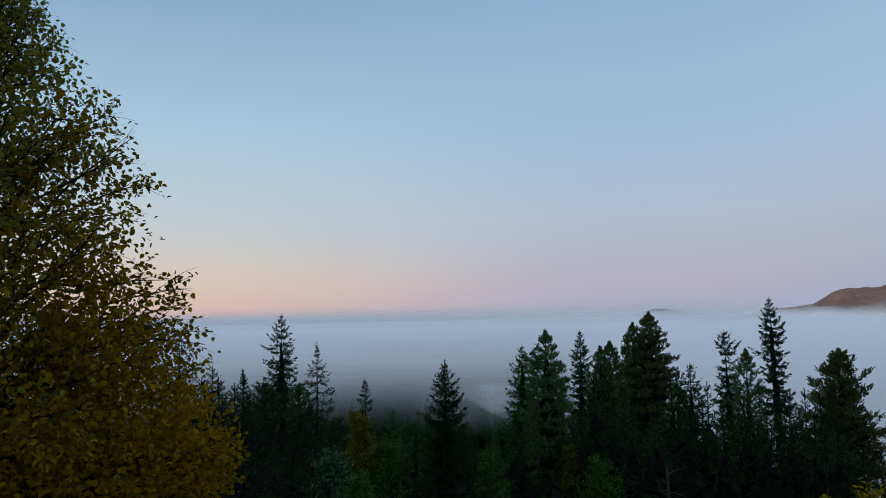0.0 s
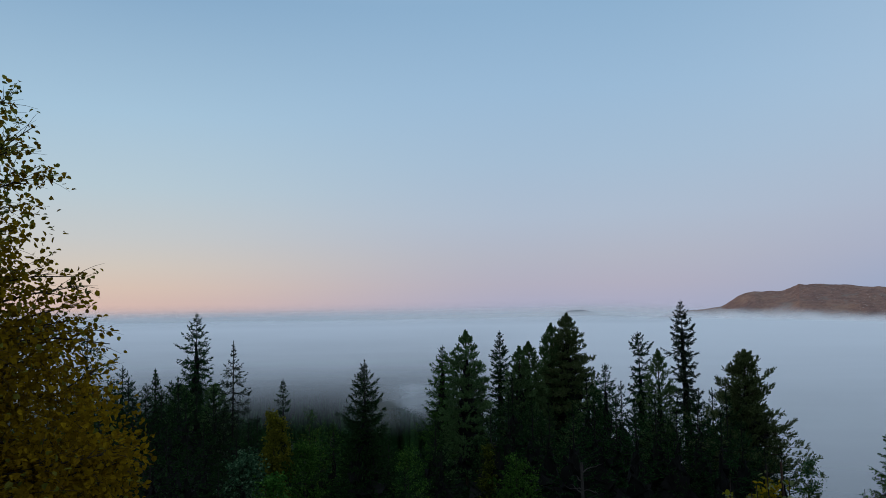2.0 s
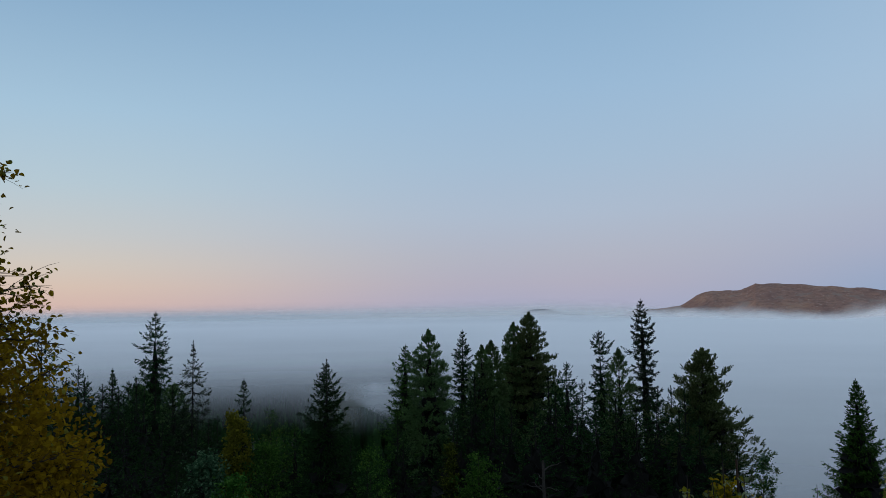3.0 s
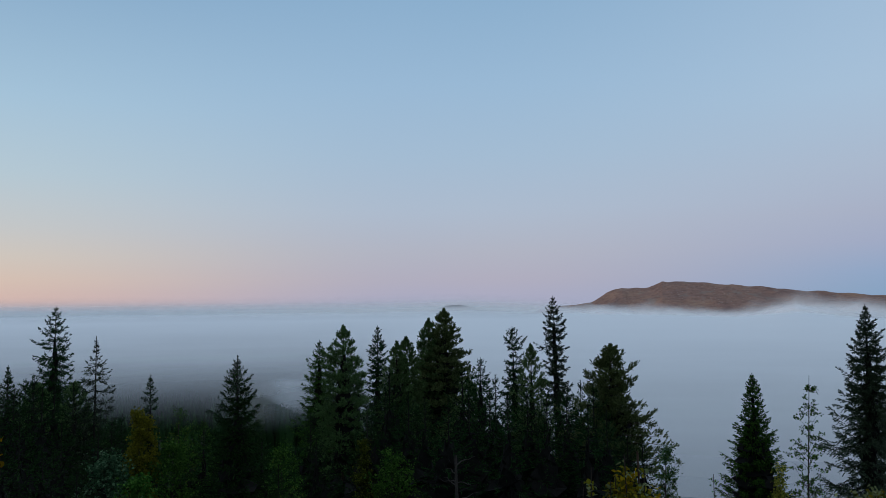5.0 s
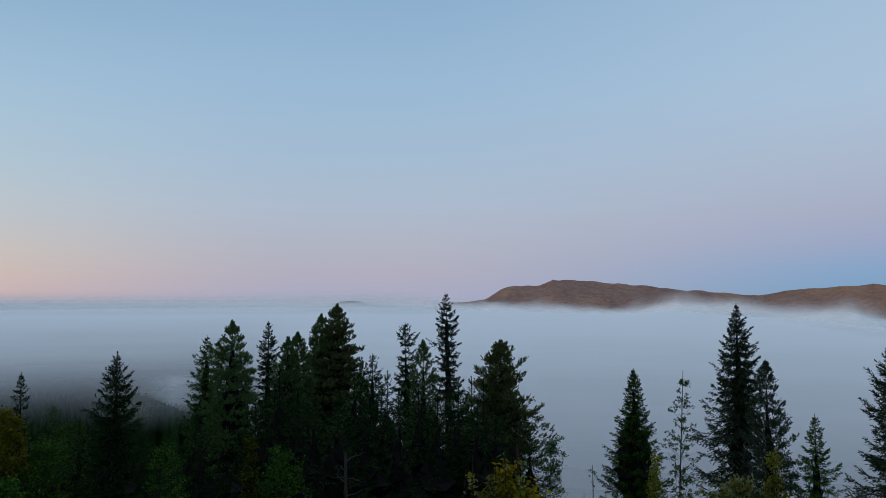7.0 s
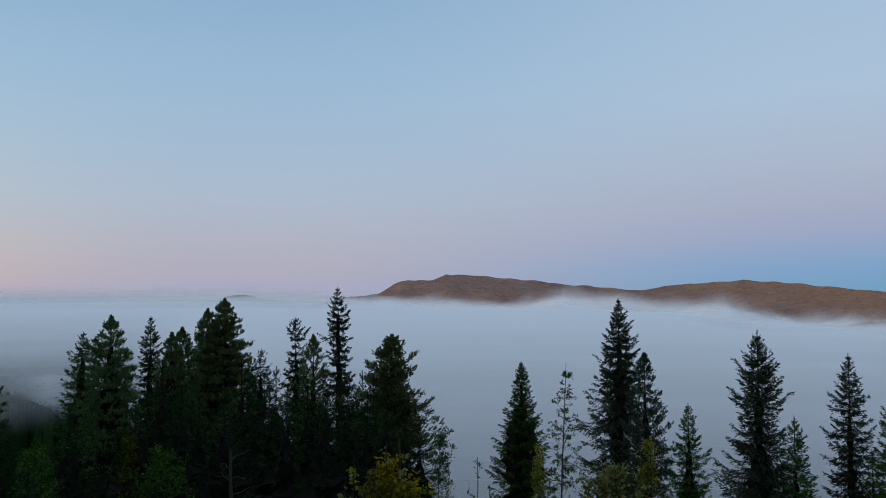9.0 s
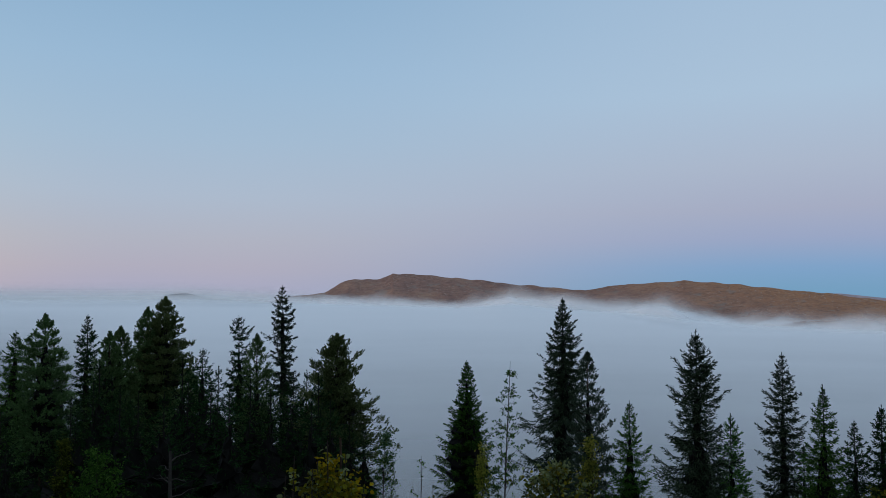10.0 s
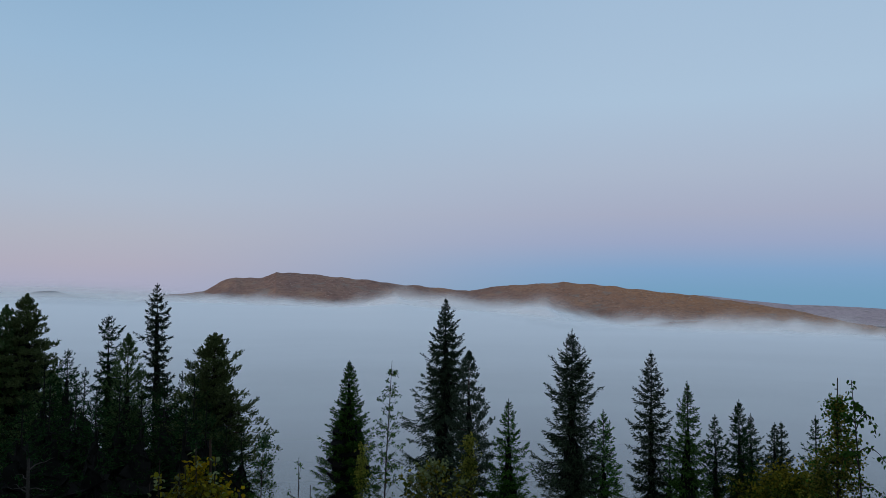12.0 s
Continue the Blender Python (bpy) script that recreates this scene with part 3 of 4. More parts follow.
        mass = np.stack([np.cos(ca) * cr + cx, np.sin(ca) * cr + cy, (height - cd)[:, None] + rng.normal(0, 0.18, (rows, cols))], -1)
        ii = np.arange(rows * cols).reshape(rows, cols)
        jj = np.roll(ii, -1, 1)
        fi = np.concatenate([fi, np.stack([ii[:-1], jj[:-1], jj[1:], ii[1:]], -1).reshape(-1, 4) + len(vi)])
        part("dead_twigwork", mesh_of("dead_twigwork", np.concatenate([vi, mass.reshape(-1, 3)]), fi, SHADE_TWIGS), boughs, "inner twigs and core, near black for inner shade", kind="stuff")
    # bare dead boughs on the lower stem
    for k in range(dead):
        h, a, long = (height - od[-1] * crown) * rng.uniform(0.55, 1.1), rng.uniform(0, 6.28), rng.uniform(0.7, 1.7)
        line = np.stack([np.cos(a) * long * s, np.sin(a) * long * s, h + long * (0.25 * s - 0.6 * s ** 2 + 0.15 * s ** 3)], -1)
        line[1:] += rng.normal(0, 0.05 * long, (3, 3))
        line[:, :2] += axis[0, :2] * (1 - h / height)
        v, f = tubes(line[None], (0.024 * (1 - 0.8 * s))[None], 5)
        part("dead_branch", mesh_of("dead_branch", v, f, PALE_BARK, True), tree, "grey dead branch")
    return tree


S, P = "spruce", "pine"
DARK, PINE_L = "dark green spruce with drooping needled branches", "bushy green pine with upswept needle tufts"
SLIM = [(0.6, 0.3), (1.5, 0.55), (2.6, 0.85), (4.0, 1.15), (9, 1.9)]
FULL = [(0.6, 0.45), (1.6, 1.05), (3.0, 1.7), (5.0, 2.3), (13, 3.0)]
NARROW_PINE = [(0.45, 0.15), (0.9, 0.36), (1.5, 0.70), (2.2, 0.98), (4.2, 1.4), (9, 1.9), (20, 2.2)]
# the wooded side
conifer(S, "tall dark spruce with a slender open top", 11.78, 52, 2.08, 17, [(0.5, 0.3), (1.6, 0.85), (2.2, 1.0), (3.3, 1.1), (4.3, 1.4), (6, 1.9), (15, 3.0)], seed=1, step=0.44, per=7, between=2, heart=0.12, detail=1.2)
conifer(S, "half-bare spruce with thin hanging branches", 9.27, 36, 0.67, 12, [(0.7, 0.12), (1.0, 0.30), (1.6, 0.60), (2.3, 0.74), (3.0, 0.84), (5, 1.2), (11, 2.2)], seed=2, step=0.36, per=7, between=1, bare=0.22, droop=7, heart=0.0, detail=1.3, needles=SPRUCE_GREY)
conifer(S, "slim young spruce with short branches", 5.86, 44, -1.64, 12, [(0.5, 0.2), (1.2, 0.44), (1.9, 0.38), (2.6, 0.6), (5, 0.85), (11, 1.3)], seed=3, heart=0.15)
conifer(S, "dense dark spruce with a pointed crown", 0.07, 27, 0.20, 10.5, [(0.4, 0.2), (0.75, 0.42), (1.4, 0.62), (2.2, 0.85), (3.2, 1.05), (6, 1.8), (10, 2.4)], seed=4, step=0.30, per=9, between=5, detail=2.1, jag=0.22, heart=0.3)
conifer(S, "thin spruce beside taller neighbours", 14.43, 60, -1.82, 14, [(0.8, 0.25), (2, 0.5), (4, 0.85), (12, 1.6)], seed=5)
conifer(S, DARK, 13.4, 50, -2.0, 13, FULL, seed=6)
conifer(P, PINE_L, 12.7, 46, -1.9, 13, [(0.5, 0.45), (1.3, 0.9), (2.6, 1.5), (6, 2.2), (12, 2.2)], P, seed=7, detail=1.3)
conifer(P, PINE_L, 10.5, 44, -1.75, 13, [(0.5, 0.35), (1.3, 0.75), (2.6, 1.2), (6, 2.0), (12, 2.2)], P, seed=8, detail=1.3)
conifer(S, DARK, 9.9, 40, -2.6, 12, FULL, seed=9)
conifer(S, DARK, 8.0, 44, -3.9, 11, FULL, seed=10)
conifer(S, DARK, 2.3, 33, -2.6, 10, FULL, seed=11, needles=SPRUCE_FRESH)
conifer(S, DARK, -1.6, 38, -4.0, 10, FULL, seed=12)
conifer(S, "dark spruce half hidden behind the autumn birch", 18.7, 44, 1.2, 16, FULL, seed=13, bare=0.4, heart=0.1)
conifer(S, DARK, 16.5, 42, -0.6, 12, FULL, seed=14)
# the tall group
conifer(S, "dense dark spruce at the edge of the group", -5.58, 54, -0.39, 17, [(0.5, 0.4), (1.6, 0.95), (3.5, 1.35), (5.5, 1.7), (8, 2.2), (15, 3.0)], seed=20, step=0.40, per=7, detail=1.2, jag=0.25, needles=SPRUCE_FRESH)
conifer(P, PINE_L, -7.29, 49, 0.75, 17, [(0.4, 0.15), (0.95, 0.50), (1.7, 0.92), (2.45, 1.22), (3.5, 1.43), (5, 1.65), (9, 1.8)], P, seed=21, step=0.44, per=7, detail=1.5, jag=0.15, dead=9)
conifer(S, "narrow dark spruce with a fine tip", -9.75, 58, 0.46, 19, [(0.6, 0.35), (1.5, 0.65), (2.2, 0.98), (3.4, 0.8), (5, 1.0), (8, 1.4), (17, 2.2)], seed=22, step=0.42, per=7, jag=0.28, heart=0.14, detail=1.7)
conifer(P, PINE_L, -11.15, 54, -0.47, 17, NARROW_PINE, P, seed=23, step=0.42, per=7, detail=1.4)
conifer(P, PINE_L, -11.82, 55, -0.19, 17, NARROW_PINE, P, seed=24, step=0.42, per=7, detail=1.4)
conifer(P, PINE_L, -13.47, 62, 0.94, 20, NARROW_PINE, P, seed=25, step=0.42, per=7, detail=1.4)
conifer(P, "broad old pine with a heavy dark crown", -14.60, 62, 1.71, 21, [(0.4, 0.20), (0.8, 0.50), (1.25, 0.82), (2.0, 1.2), (2.8, 1.55), (4.0, 1.95), (5.0, 2.5), (6.6, 2.95), (10, 3.5), (12.5, 3.0)], P, seed=26, needles=PINE_BROWN, step=0.46, per=8, between=5, detail=1.5, jag=0.2, heart=0.22, dead=6)
conifer(S, "slim spruce beside the old pine", -17.24, 46, -1.21, 14, [(0.4, 0.35), (1.1, 0.62), (1.9, 0.88), (3.6, 1.05), (12, 1.7)], seed=27, step=0.42, per=7, jag=0.3, detail=1.6)
conifer(S, "tall thin spruce with ragged branches", -19.58, 53, 0.41, 18, [(0.3, 0.42), (1.2, 0.68), (1.9, 0.42), (2.6, 0.76), (3.9, 1.0), (5.3, 1.2), (15, 2.0)], seed=28, step=0.42, per=7, jag=0.34, heart=0.12, lean=0.3, detail=1.9)
conifer(P, PINE_L, -20.90, 47, -0.43, 15, [(0.45, 0.14), (0.9, 0.36), (1.4, 0.66), (2.6, 1.0), (4.2, 1.3), (13, 2.1)], P, seed=29, step=0.42, detail=1.15, jag=0.26, heart=0.12)
conifer(S, "tallest spruce of the group, narrow and ragged", -22.54, 57, 2.48, 21, [(0.5, 0.35), (1.6, 0.78), (2.2, 1.2), (3.7, 1.15), (4.8, 0.8), (5.8, 1.1), (7.2, 1.5), (10, 1.7), (18, 2.2)], seed=30, step=0.48, per=7, between=3, jag=0.36, heart=0.12, lean=0.5, detail=2.0, needles=SPRUCE_GREY)
conifer(P, "broad bushy pine with long low branches", -26.58, 45, -0.35, 15, [(0.4, 0.34), (1.1, 0.80), (1.6, 1.3), (2.9, 1.7), (3.4, 2.2), (4.9, 2.8), (7, 3.2), (12, 2.8)], P, seed=31, step=0.40, per=9, between=5, detail=2.0, needles=PINE_BROWN, jag=0.34, heart=0.20)
conifer(S, DARK, -9.3, 47, -4.5, 10, FULL, seed=32)
conifer(S, DARK, -12.6, 47, -4.0, 12, FULL, seed=33)
conifer(P, PINE_L, -16.4, 52, -3.0, 13, [(0.5, 0.5), (1.5, 1.2), (4, 2.2), (11, 2.8)], P, seed=34)
conifer(S, DARK, -18.6, 42, -4.4, 11, FULL, seed=35)
conifer(S, DARK, -21.8, 44, -4.6, 11, FULL, seed=36)
conifer(S, DARK, -24.0, 48, -4.2, 12, FULL, seed=37)
# the open row further along the slope
conifer(S, "bushy bright green spruce", -35.94, 52, -2.48, 14, [(0.7, 0.38), (1.6, 0.62), (2.3, 0.68), (3.0, 0.95), (3.8, 1.25), (5.5, 1.7), (7.3, 2.2), (12, 3.0)], seed=40, jag=0.12, step=0.36, per=9, between=5, detail=1.6, needles=SPRUCE_FRESH, heart=0.35)
conifer(S, "tall well-shaped dark spruce", -42.89, 47, 1.68, 18, [(0.6, 0.26), (1.6, 0.68), (2.6, 0.98), (3.9, 1.4), (5.5, 1.85), (7.1, 2.2), (8.7, 2.6), (16, 3.9)], seed=41, step=0.38, per=9, between=5, detail=2.0, needles=SPRUCE_GREY, heart=0.12, jag=0.22)
conifer(P, "slim pine with uneven tufted branches", -44.69, 40, -0.95, 14, [(0.6, 0.3), (1.4, 0.45), (2.05, 0.92), (2.9, 0.85), (3.7, 1.15), (6, 1.3), (12, 1.8)], P, seed=42, step=0.42, per=6, between=2, jag=0.35, heart=0.1, detail=1.6, needles=PINE_GREY)
conifer(S, "small slim spruce on the open slope", -47.59, 39, -3.24, 9, [(0.65, 0.33), (1.6, 0.56), (2.5, 0.88), (3.6, 1.15), (8.5, 1.8)], seed=43, step=0.36, per=8, detail=1.8, heart=0.18, needles=SPRUCE_FRESH)
conifer(S, "shaggy grey-brown spruce with upturned branch ends", -52.29, 28, 0.62, 13, [(0.4, 0.25), (0.75, 0.44), (1.2, 0.64), (1.7, 0.76), (2.3, 0.92), (3.1, 0.85), (3.7, 1.08), (4.2, 1.35), (4.8, 1.4), (6, 1.25), (12, 1.7)], seed=44, step=0.26, per=8, between=5, needles=SPRUCE_GREY, jag=0.22, heart=0.16, droop=-4, detail=2.4)
conifer(S, "small slim spruce on the open slope", -54.36, 33, -2.81, 9, [(0.5, 0.28), (1.1, 0.52), (2, 0.72), (2.8, 0.9), (8.5, 1.6)], seed=45, step=0.36, per=7, detail=2.1, heart=0.16, needles=SPRUCE_FRESH, between=5)
conifer(S, "shaggy open spruce with grey lichen", -57.61, 36, -0.56, 13, [(0.6, 0.3), (1.1, 0.52), (1.85, 0.70), (2.7, 0.84), (3.7, 0.98), (4.6, 0.98), (6.2, 1.15), (12, 1.6)], seed=46, step=0.30, per=6, between=5, needles=SPRUCE_GREY, jag=0.3, heart=0.10, detail=2.2)
conifer(S, DARK, -60.03, 34, -1.63, 11, [(0.5, 0.17), (1.1, 0.38), (1.8, 0.56), (2.4, 0.66), (3.3, 0.84), (4.5, 1.0), (10, 1.5)], seed=47, step=0.34, per=7, needles=SPRUCE_FRESH, detail=2.3, between=5)
conifer(S, "small slim spruce on the open slope", -61.71, 42, -4.02, 9, [(0.7, 0.32), (1.6, 0.6), (2.7, 0.85), (8.5, 1.5)], seed=48, heart=0.15, per=7, detail=1.8, between=5)
conifer(S, DARK, -63.26, 42, -3.20, 10, [(0.6, 0.28), (1.3, 0.5), (2.3, 0.66), (3.2, 0.82), (9.5, 1.5)], seed=49, per=7, detail=2.0, step=0.36, between=5)
conifer(S, "small slim spruce on the open slope", -63.96, 46, -4.42, 9, [(0.85, 0.35), (1.8, 0.68), (2.7, 0.95), (8.5, 1.5)], seed=50, needles=SPRUCE_GREY, per=7, detail=1.6)
conifer(S, "small spruce in a close pair", -65.37, 55, -6.07, 9, [(1, 0.4), (2, 0.66), (4, 1.0), (8.5, 1.5)], seed=51, needles=SPRUCE_GREY, per=7, detail=1.6)
conifer(S, "small spruce in a close pair", -65.78, 55.6, -6.07, 9, [(1, 0.4), (2, 0.66), (4, 1.0), (8.5, 1.5)], seed=52, needles=SPRUCE_GREY, per=7, detail=1.6)
conifer(S, "small slim spruce on the open slope", -58.75, 40, -5.0, 8, SLIM, seed=53, needles=SPRUCE_FRESH, per=7, detail=1.6)
conifer(S, "small spruce rising behind a leafy sapling", -68.05, 30, -2.2, 8, SLIM, seed=54, per=7, detail=1.6)


# young spruces crowding the ground under the big trees
YOUNG = "dense young dark spruce crowding under taller trees"
YOUNG_TALL = [max(8, top - float(slope(*(np.float64(c) for c in spot(bearing, distance))))) for bearing, distance, top in ((11.2, 27, -1.7), (13.6, 25, -1.2))]
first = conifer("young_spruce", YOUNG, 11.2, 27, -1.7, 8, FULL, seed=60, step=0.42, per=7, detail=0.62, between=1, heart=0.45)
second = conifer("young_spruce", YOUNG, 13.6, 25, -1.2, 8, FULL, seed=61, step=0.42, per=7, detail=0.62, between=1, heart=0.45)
UNDER_SPRUCES = ((10.6, 39, -1.5), (13, 41, -1.3), (11.7, 37, -1), (14.4, 38, -0.9), (9.7, 42, -2.6), (9, 31, -2.4), (15.8, 29, -0.9), (17.8, 26, -1), (12.4, 33, -1.1), (8.4, 27, -2.6), (3.2, 36, -4), (1.6, 28, -3.6), (12.2, 21, -1.5), (14.6, 20, -1.2), (16.6, 22, -1), (10.2, 23, -2.3), (8.2, 34, -2.5), (7.6, 39, -3), (5, 35, -4), (4.1, 33, -3.6), (-0.9, 34, -4.4), (15, 34, -0.9), (16.1, 36, -0.8), (14, 33, -1.1), (12.9, 36, -0.9), (17.2, 34, -0.6))
UNDER_PINES = ((-2.8, 31, -4.2), (-5, 41, -3.6), (-5.4, 39, -4.6), (-9, 44, -3.4), (-10.3, 46, -2.9), (-12, 42, -2.7), (-13.2, 38, -2.6), (-14.9, 35, -2.3), (-16.4, 38, -2.2), (-17.9, 40, -2.4), (-19.2, 36, -2.3), (-20.6, 38, -2.2), (-22, 37, -2.5), (-23.4, 40, -2.6), (-24.9, 37, -2.9), (-26.2, 39, -3.3), (-27.6, 37, -4.2), (-28.6, 41, -5), (-8.3, 50, -2.4), (-10.6, 52, -2.2), (-15.9, 47, -1.8), (-18.3, 47, -2.3), (-20.2, 50, -2.6), (-21.6, 49, -2.4), (-23.5, 46, -2.7), (-24.4, 50, -2.9), (-25.3, 43, -2.4))
for k, (bearing, distance, top) in enumerate(UNDER_SPRUCES + UNDER_PINES):
    model = (first, second)[k % 2]
    x, y = spot(bearing, distance)
    grown = (top - float(slope(np.float64(x), np.float64(y)))) / YOUNG_TALL[k % 2]
    copy_thing(model, pose(x, y, top - grown * YOUNG_TALL[k % 2], 0, 0, 47 * k) @ Matrix.Diagonal((grown ** 0.7, grown ** 0.7, grown, 1)))


def dead_tree(label, bearing, distance, top, height, spread, seed):
    """A weathered trunk with bare crooked branches."""
    rng = np.random.default_rng(seed)
    x0, y0 = spot(bearing, distance)
    tree = new("dead_pine")
    tree.location = (x0, y0, top - height)
    tagged(tree, label, "tree")
    t = np.linspace(0, 1, 8)
    axis = np.stack([0.10 * np.sin(t * 5), 0.10 * np.cos(t * 4) - 0.1, t * height], -1)
    v, f = tubes(axis[None], (0.15 * (1 - 0.7 * t))[None], 9)
    trunk = part("trunk", mesh_of("trunk", v, f, PALE_BARK, True), tree)
    for k in range(16):
        h, a, L = rng.uniform(0.35, 0.98), rng.uniform(0, 6.28), spread * rng.uniform(0.45, 1.0)
        s = np.linspace(0, 1, 6)
        line = np.stack([np.cos(a) * L * s, np.sin(a) * L * s, h * height + L * (0.35 * s - 0.5 * s ** 2 + 0.3 * s ** 3)], -1)
        line[1:] += rng.normal(0, 0.05 * L, (5, 3))
        v, f = tubes(line[None], (0.030 * (1 - 0.8 * s))[None], 5)
        part("dead_branch", mesh_of("dead_branch", v, f, PALE_BARK, True), trunk)
    return tree


dead_tree("grey weathered dead pine with crooked bare branches", -15.5, 32, -4.2, 8.0, 1.5, 5)


def broken_stem(label, bearing, distance, top):
    """The reddish stem of a young pine, broken off, with a short spur."""
    x0, y0 = spot(bearing, distance)
    z0 = float(slope(np.float64(x0), np.float64(y0)))
    height = top - z0
    stem = new("broken_stem")
    stem.location = (x0, y0, z0)
    tagged(stem, label, "tree stump")
    t = np.linspace(0, 1, 10)
    axis = np.stack([0.03 * np.sin(t * 9), 0.03 * np.cos(t * 7) - 0.03, t * height], -1)
    v, f = tubes(axis[None], (0.034 * (1 - 0.72 * t) * (1 + 0.14 * np.sin(t * 40)))[None], 9)
    trunk = part("trunk", mesh_of("trunk", v, f, PINE_BARK, True), stem)
    s = np.linspace(0, 1, 5)
    for h, a, long in ((0.90, 2.6, 0.13), (0.84, 5.6, 0.08), (0.74, 0.4, 0.10)):
        line = np.stack([np.cos(a) * long * s, np.sin(a) * long * s, h * height + 0.4 * long * s ** 2], -1)
        v, f = tubes(line[None], (0.012 * (1 - 0.6 * s))[None], 6)
        part("dead_branch", mesh_of("dead_branch", v, f, PINE_BARK, True), trunk)


broken_stem("reddish broken stem of a young pine among golden saplings", -28.55, 8.38, 0.23)


# ---- broadleaved trees and bushes ----
def broadleaf(name, label, category, bearing, distance, top, foot, spread, leaves, leaf=0.05, mats=(), shares=(), limbs=26, twigs=7, profile=None, seed=0, climb=45.0, singles=0, group="", stem=0.05, envelope=None, base=0.12, fill=0.0, drift=0.0, taper=0.0):
    """A birch, sapling or bush: stem, limbs, twigs, and leaves along the twigs."""
    rng = np.random.default_rng(seed + 900)
    x0, y0 = spot(bearing, distance)
    z0 = float(slope(np.float64(x0), np.float64(y0))) if foot is None else foot
    height = top - z0
    tree = new(name)
    tree.location = (x0, y0, z0)
    tagged(tree, label, category, group)
    t = np.linspace(0, 1, 9)
    axis = np.stack([0.012 * height * np.sin(t * 4 + seed) * t, 0.012 * height * np.sin(t * 3 + 2 * seed) * t, t * height * 0.99], -1)
    v, f = tubes(axis[None], (stem * (1 - t) ** 0.8 + 0.005)[None], 8)
    part("trunk", mesh_of("trunk", v, f, BIRCH_BARK, True), tree)
    profile = profile or (lambda u: np.sin(np.pi * np.clip(u, 0, 1) ** 0.7) ** 0.7)
    h = base + (0.97 - base) * np.sort(rng.uniform(0, 1, limbs) ** (1.7 if envelope else 1.25))
    az = np.arange(limbs) * 2.39996 + rng.normal(0, 0.4, limbs)
    length = np.maximum(spread * profile(h) * rng.uniform(0.75, 1.1, limbs), 0.08 * spread)
    if not envelope:
        length *= np.clip((1 - h) / 0.22, 0.3, 1)
    rise = np.radians(np.interp(h, [0.2, 0.5], [0.0 if envelope else climb - 10, climb - 5]) + 25 * np.maximum(h - 0.3, 0)) + rng.normal(0, 0.15, limbs)
    stray = np.argsort(np.abs(h - 0.45))[:3] if envelope else []  # limbs that reach out of the crown
    for k, i in enumerate(stray):
        az[i], rise[i], length[i] = radians(bearing + 10 * (k - 1)), radians(3 + 4 * k), spread * 1.8
    s = np.linspace(0, 1, 6)
    out = np.stack([np.cos(az), np.sin(az), 0 * az], -1)
    start = np.stack([np.interp(h - (0.02 if envelope else 0.10) * (1 - h), t, axis[:, i]) for i in range(3)], -1)
    lines = start[:, None] + out[:, None] * length[:, None, None] * s[:, None] + np.array([0, 0, 1.0]) * (np.tan(rise) * length)[:, None, None] * (s * (1.25 - 0.45 * s))[:, None] * 0.8
    if not envelope:
        gain = lines[:, -1, 2] - start[:, 2]
        room = np.maximum(height * (1 - h) * 0.92 + 0.008 * height, 0.03)
        lines[..., 2] = start[:, None, 2] + (lines[..., 2] - start[:, None, 2]) * np.minimum(1, room / np.maximum(gain, 0.01))[:, None]
    lines[..., 2] = np.minimum(lines[..., 2], height)
    lines[:, 1:] += rng.normal(0, 0.025, lines[:, 1:].shape) * length[:, None, None]
    if envelope:
        wide = np.hypot(lines[..., 0], lines[..., 1])
        free = 0.90 + 0.22 * rng.uniform(0, 1, limbs) ** 3
        free[stray] = 0.99
        limit = envelope(lines[..., 2] / height) * free[:, None]
        fit = np.min(np.where(wide > 0.05, limit / np.maximum(wide, 0.05), 9.0), axis=1)
        lines[..., :2] = axis[0, :2] + lines[..., :2] * np.minimum(1, fit)[:, None, None]
    v, f = tubes(lines, (stem * 0.19 * (0.4 + length / max(spread, 0.01)))[:, None] * (1 - 0.85 * s), 5)
    if envelope:
        boughs = None
        for line, r in zip(lines, (stem * 0.19 * (0.4 + length / max(spread, 0.01)))[:, None] * (1 - 0.85 * s)):
            vb, fb = tubes(line[None], r[None], 6)
            boughs = part("branch", mesh_of("branch", vb, fb, BIRCH_BARK, True), tree)
    else:
        boughs = part("branchwork", mesh_of("branchwork", v, f, BIRCH_BARK, True), tree, kind="stuff")
    # twigs
    nt = limbs * twigs
    who = np.repeat(np.arange(limbs), twigs)
    q = rng.uniform(0.15, 1, nt)
    seg = np.minimum((q * 5).astype(int), 4)
    w = (q * 5 - seg)[:, None]
    p = lines[who, seg] * (1 - w) + lines[who, seg + 1] * w
    along = unit(lines[who, seg + 1] - lines[who, seg])
    d = unit(along + rng.normal(0, 0.55, (nt, 3)) + np.array([0, 0, 0.15]))
    tl = (0.18 * min(1.0, spread / 0.8) + 0.42 * length[who] * (1.1 - q)) * rng.uniform(0.5, 1.1, nt)
    if taper:  # twigs grow shorter towards the tip
        tl = tl * np.clip((1 - h[who]) / taper, 0.42, 1)
    s4 = np.linspace(0, 1, 4)
    tw = p[:, None] + d[:, None] * (tl[:, None] * s4)[..., None] + np.array([0, 0, -0.22]) * (tl[:, None] * s4 ** 2)[..., None]
    if envelope:
        inside = np.hypot(tw[:, 3, 0], tw[:, 3, 1]) < envelope(tw[:, 3, 2] / height) * (free[who] + 0.12)
        tw, d, tl, who = tw[inside], d[inside], tl[inside], who[inside]
        nt = len(tw)
    v, f = tubes(tw, (0.0022 + 0.003 * tl)[:, None] * (1 - 0.75 * s4), 3)
    part("twigwork", mesh_of("twigwork", v, f, BIRCH_BARK), tree if envelope else boughs, kind="stuff")
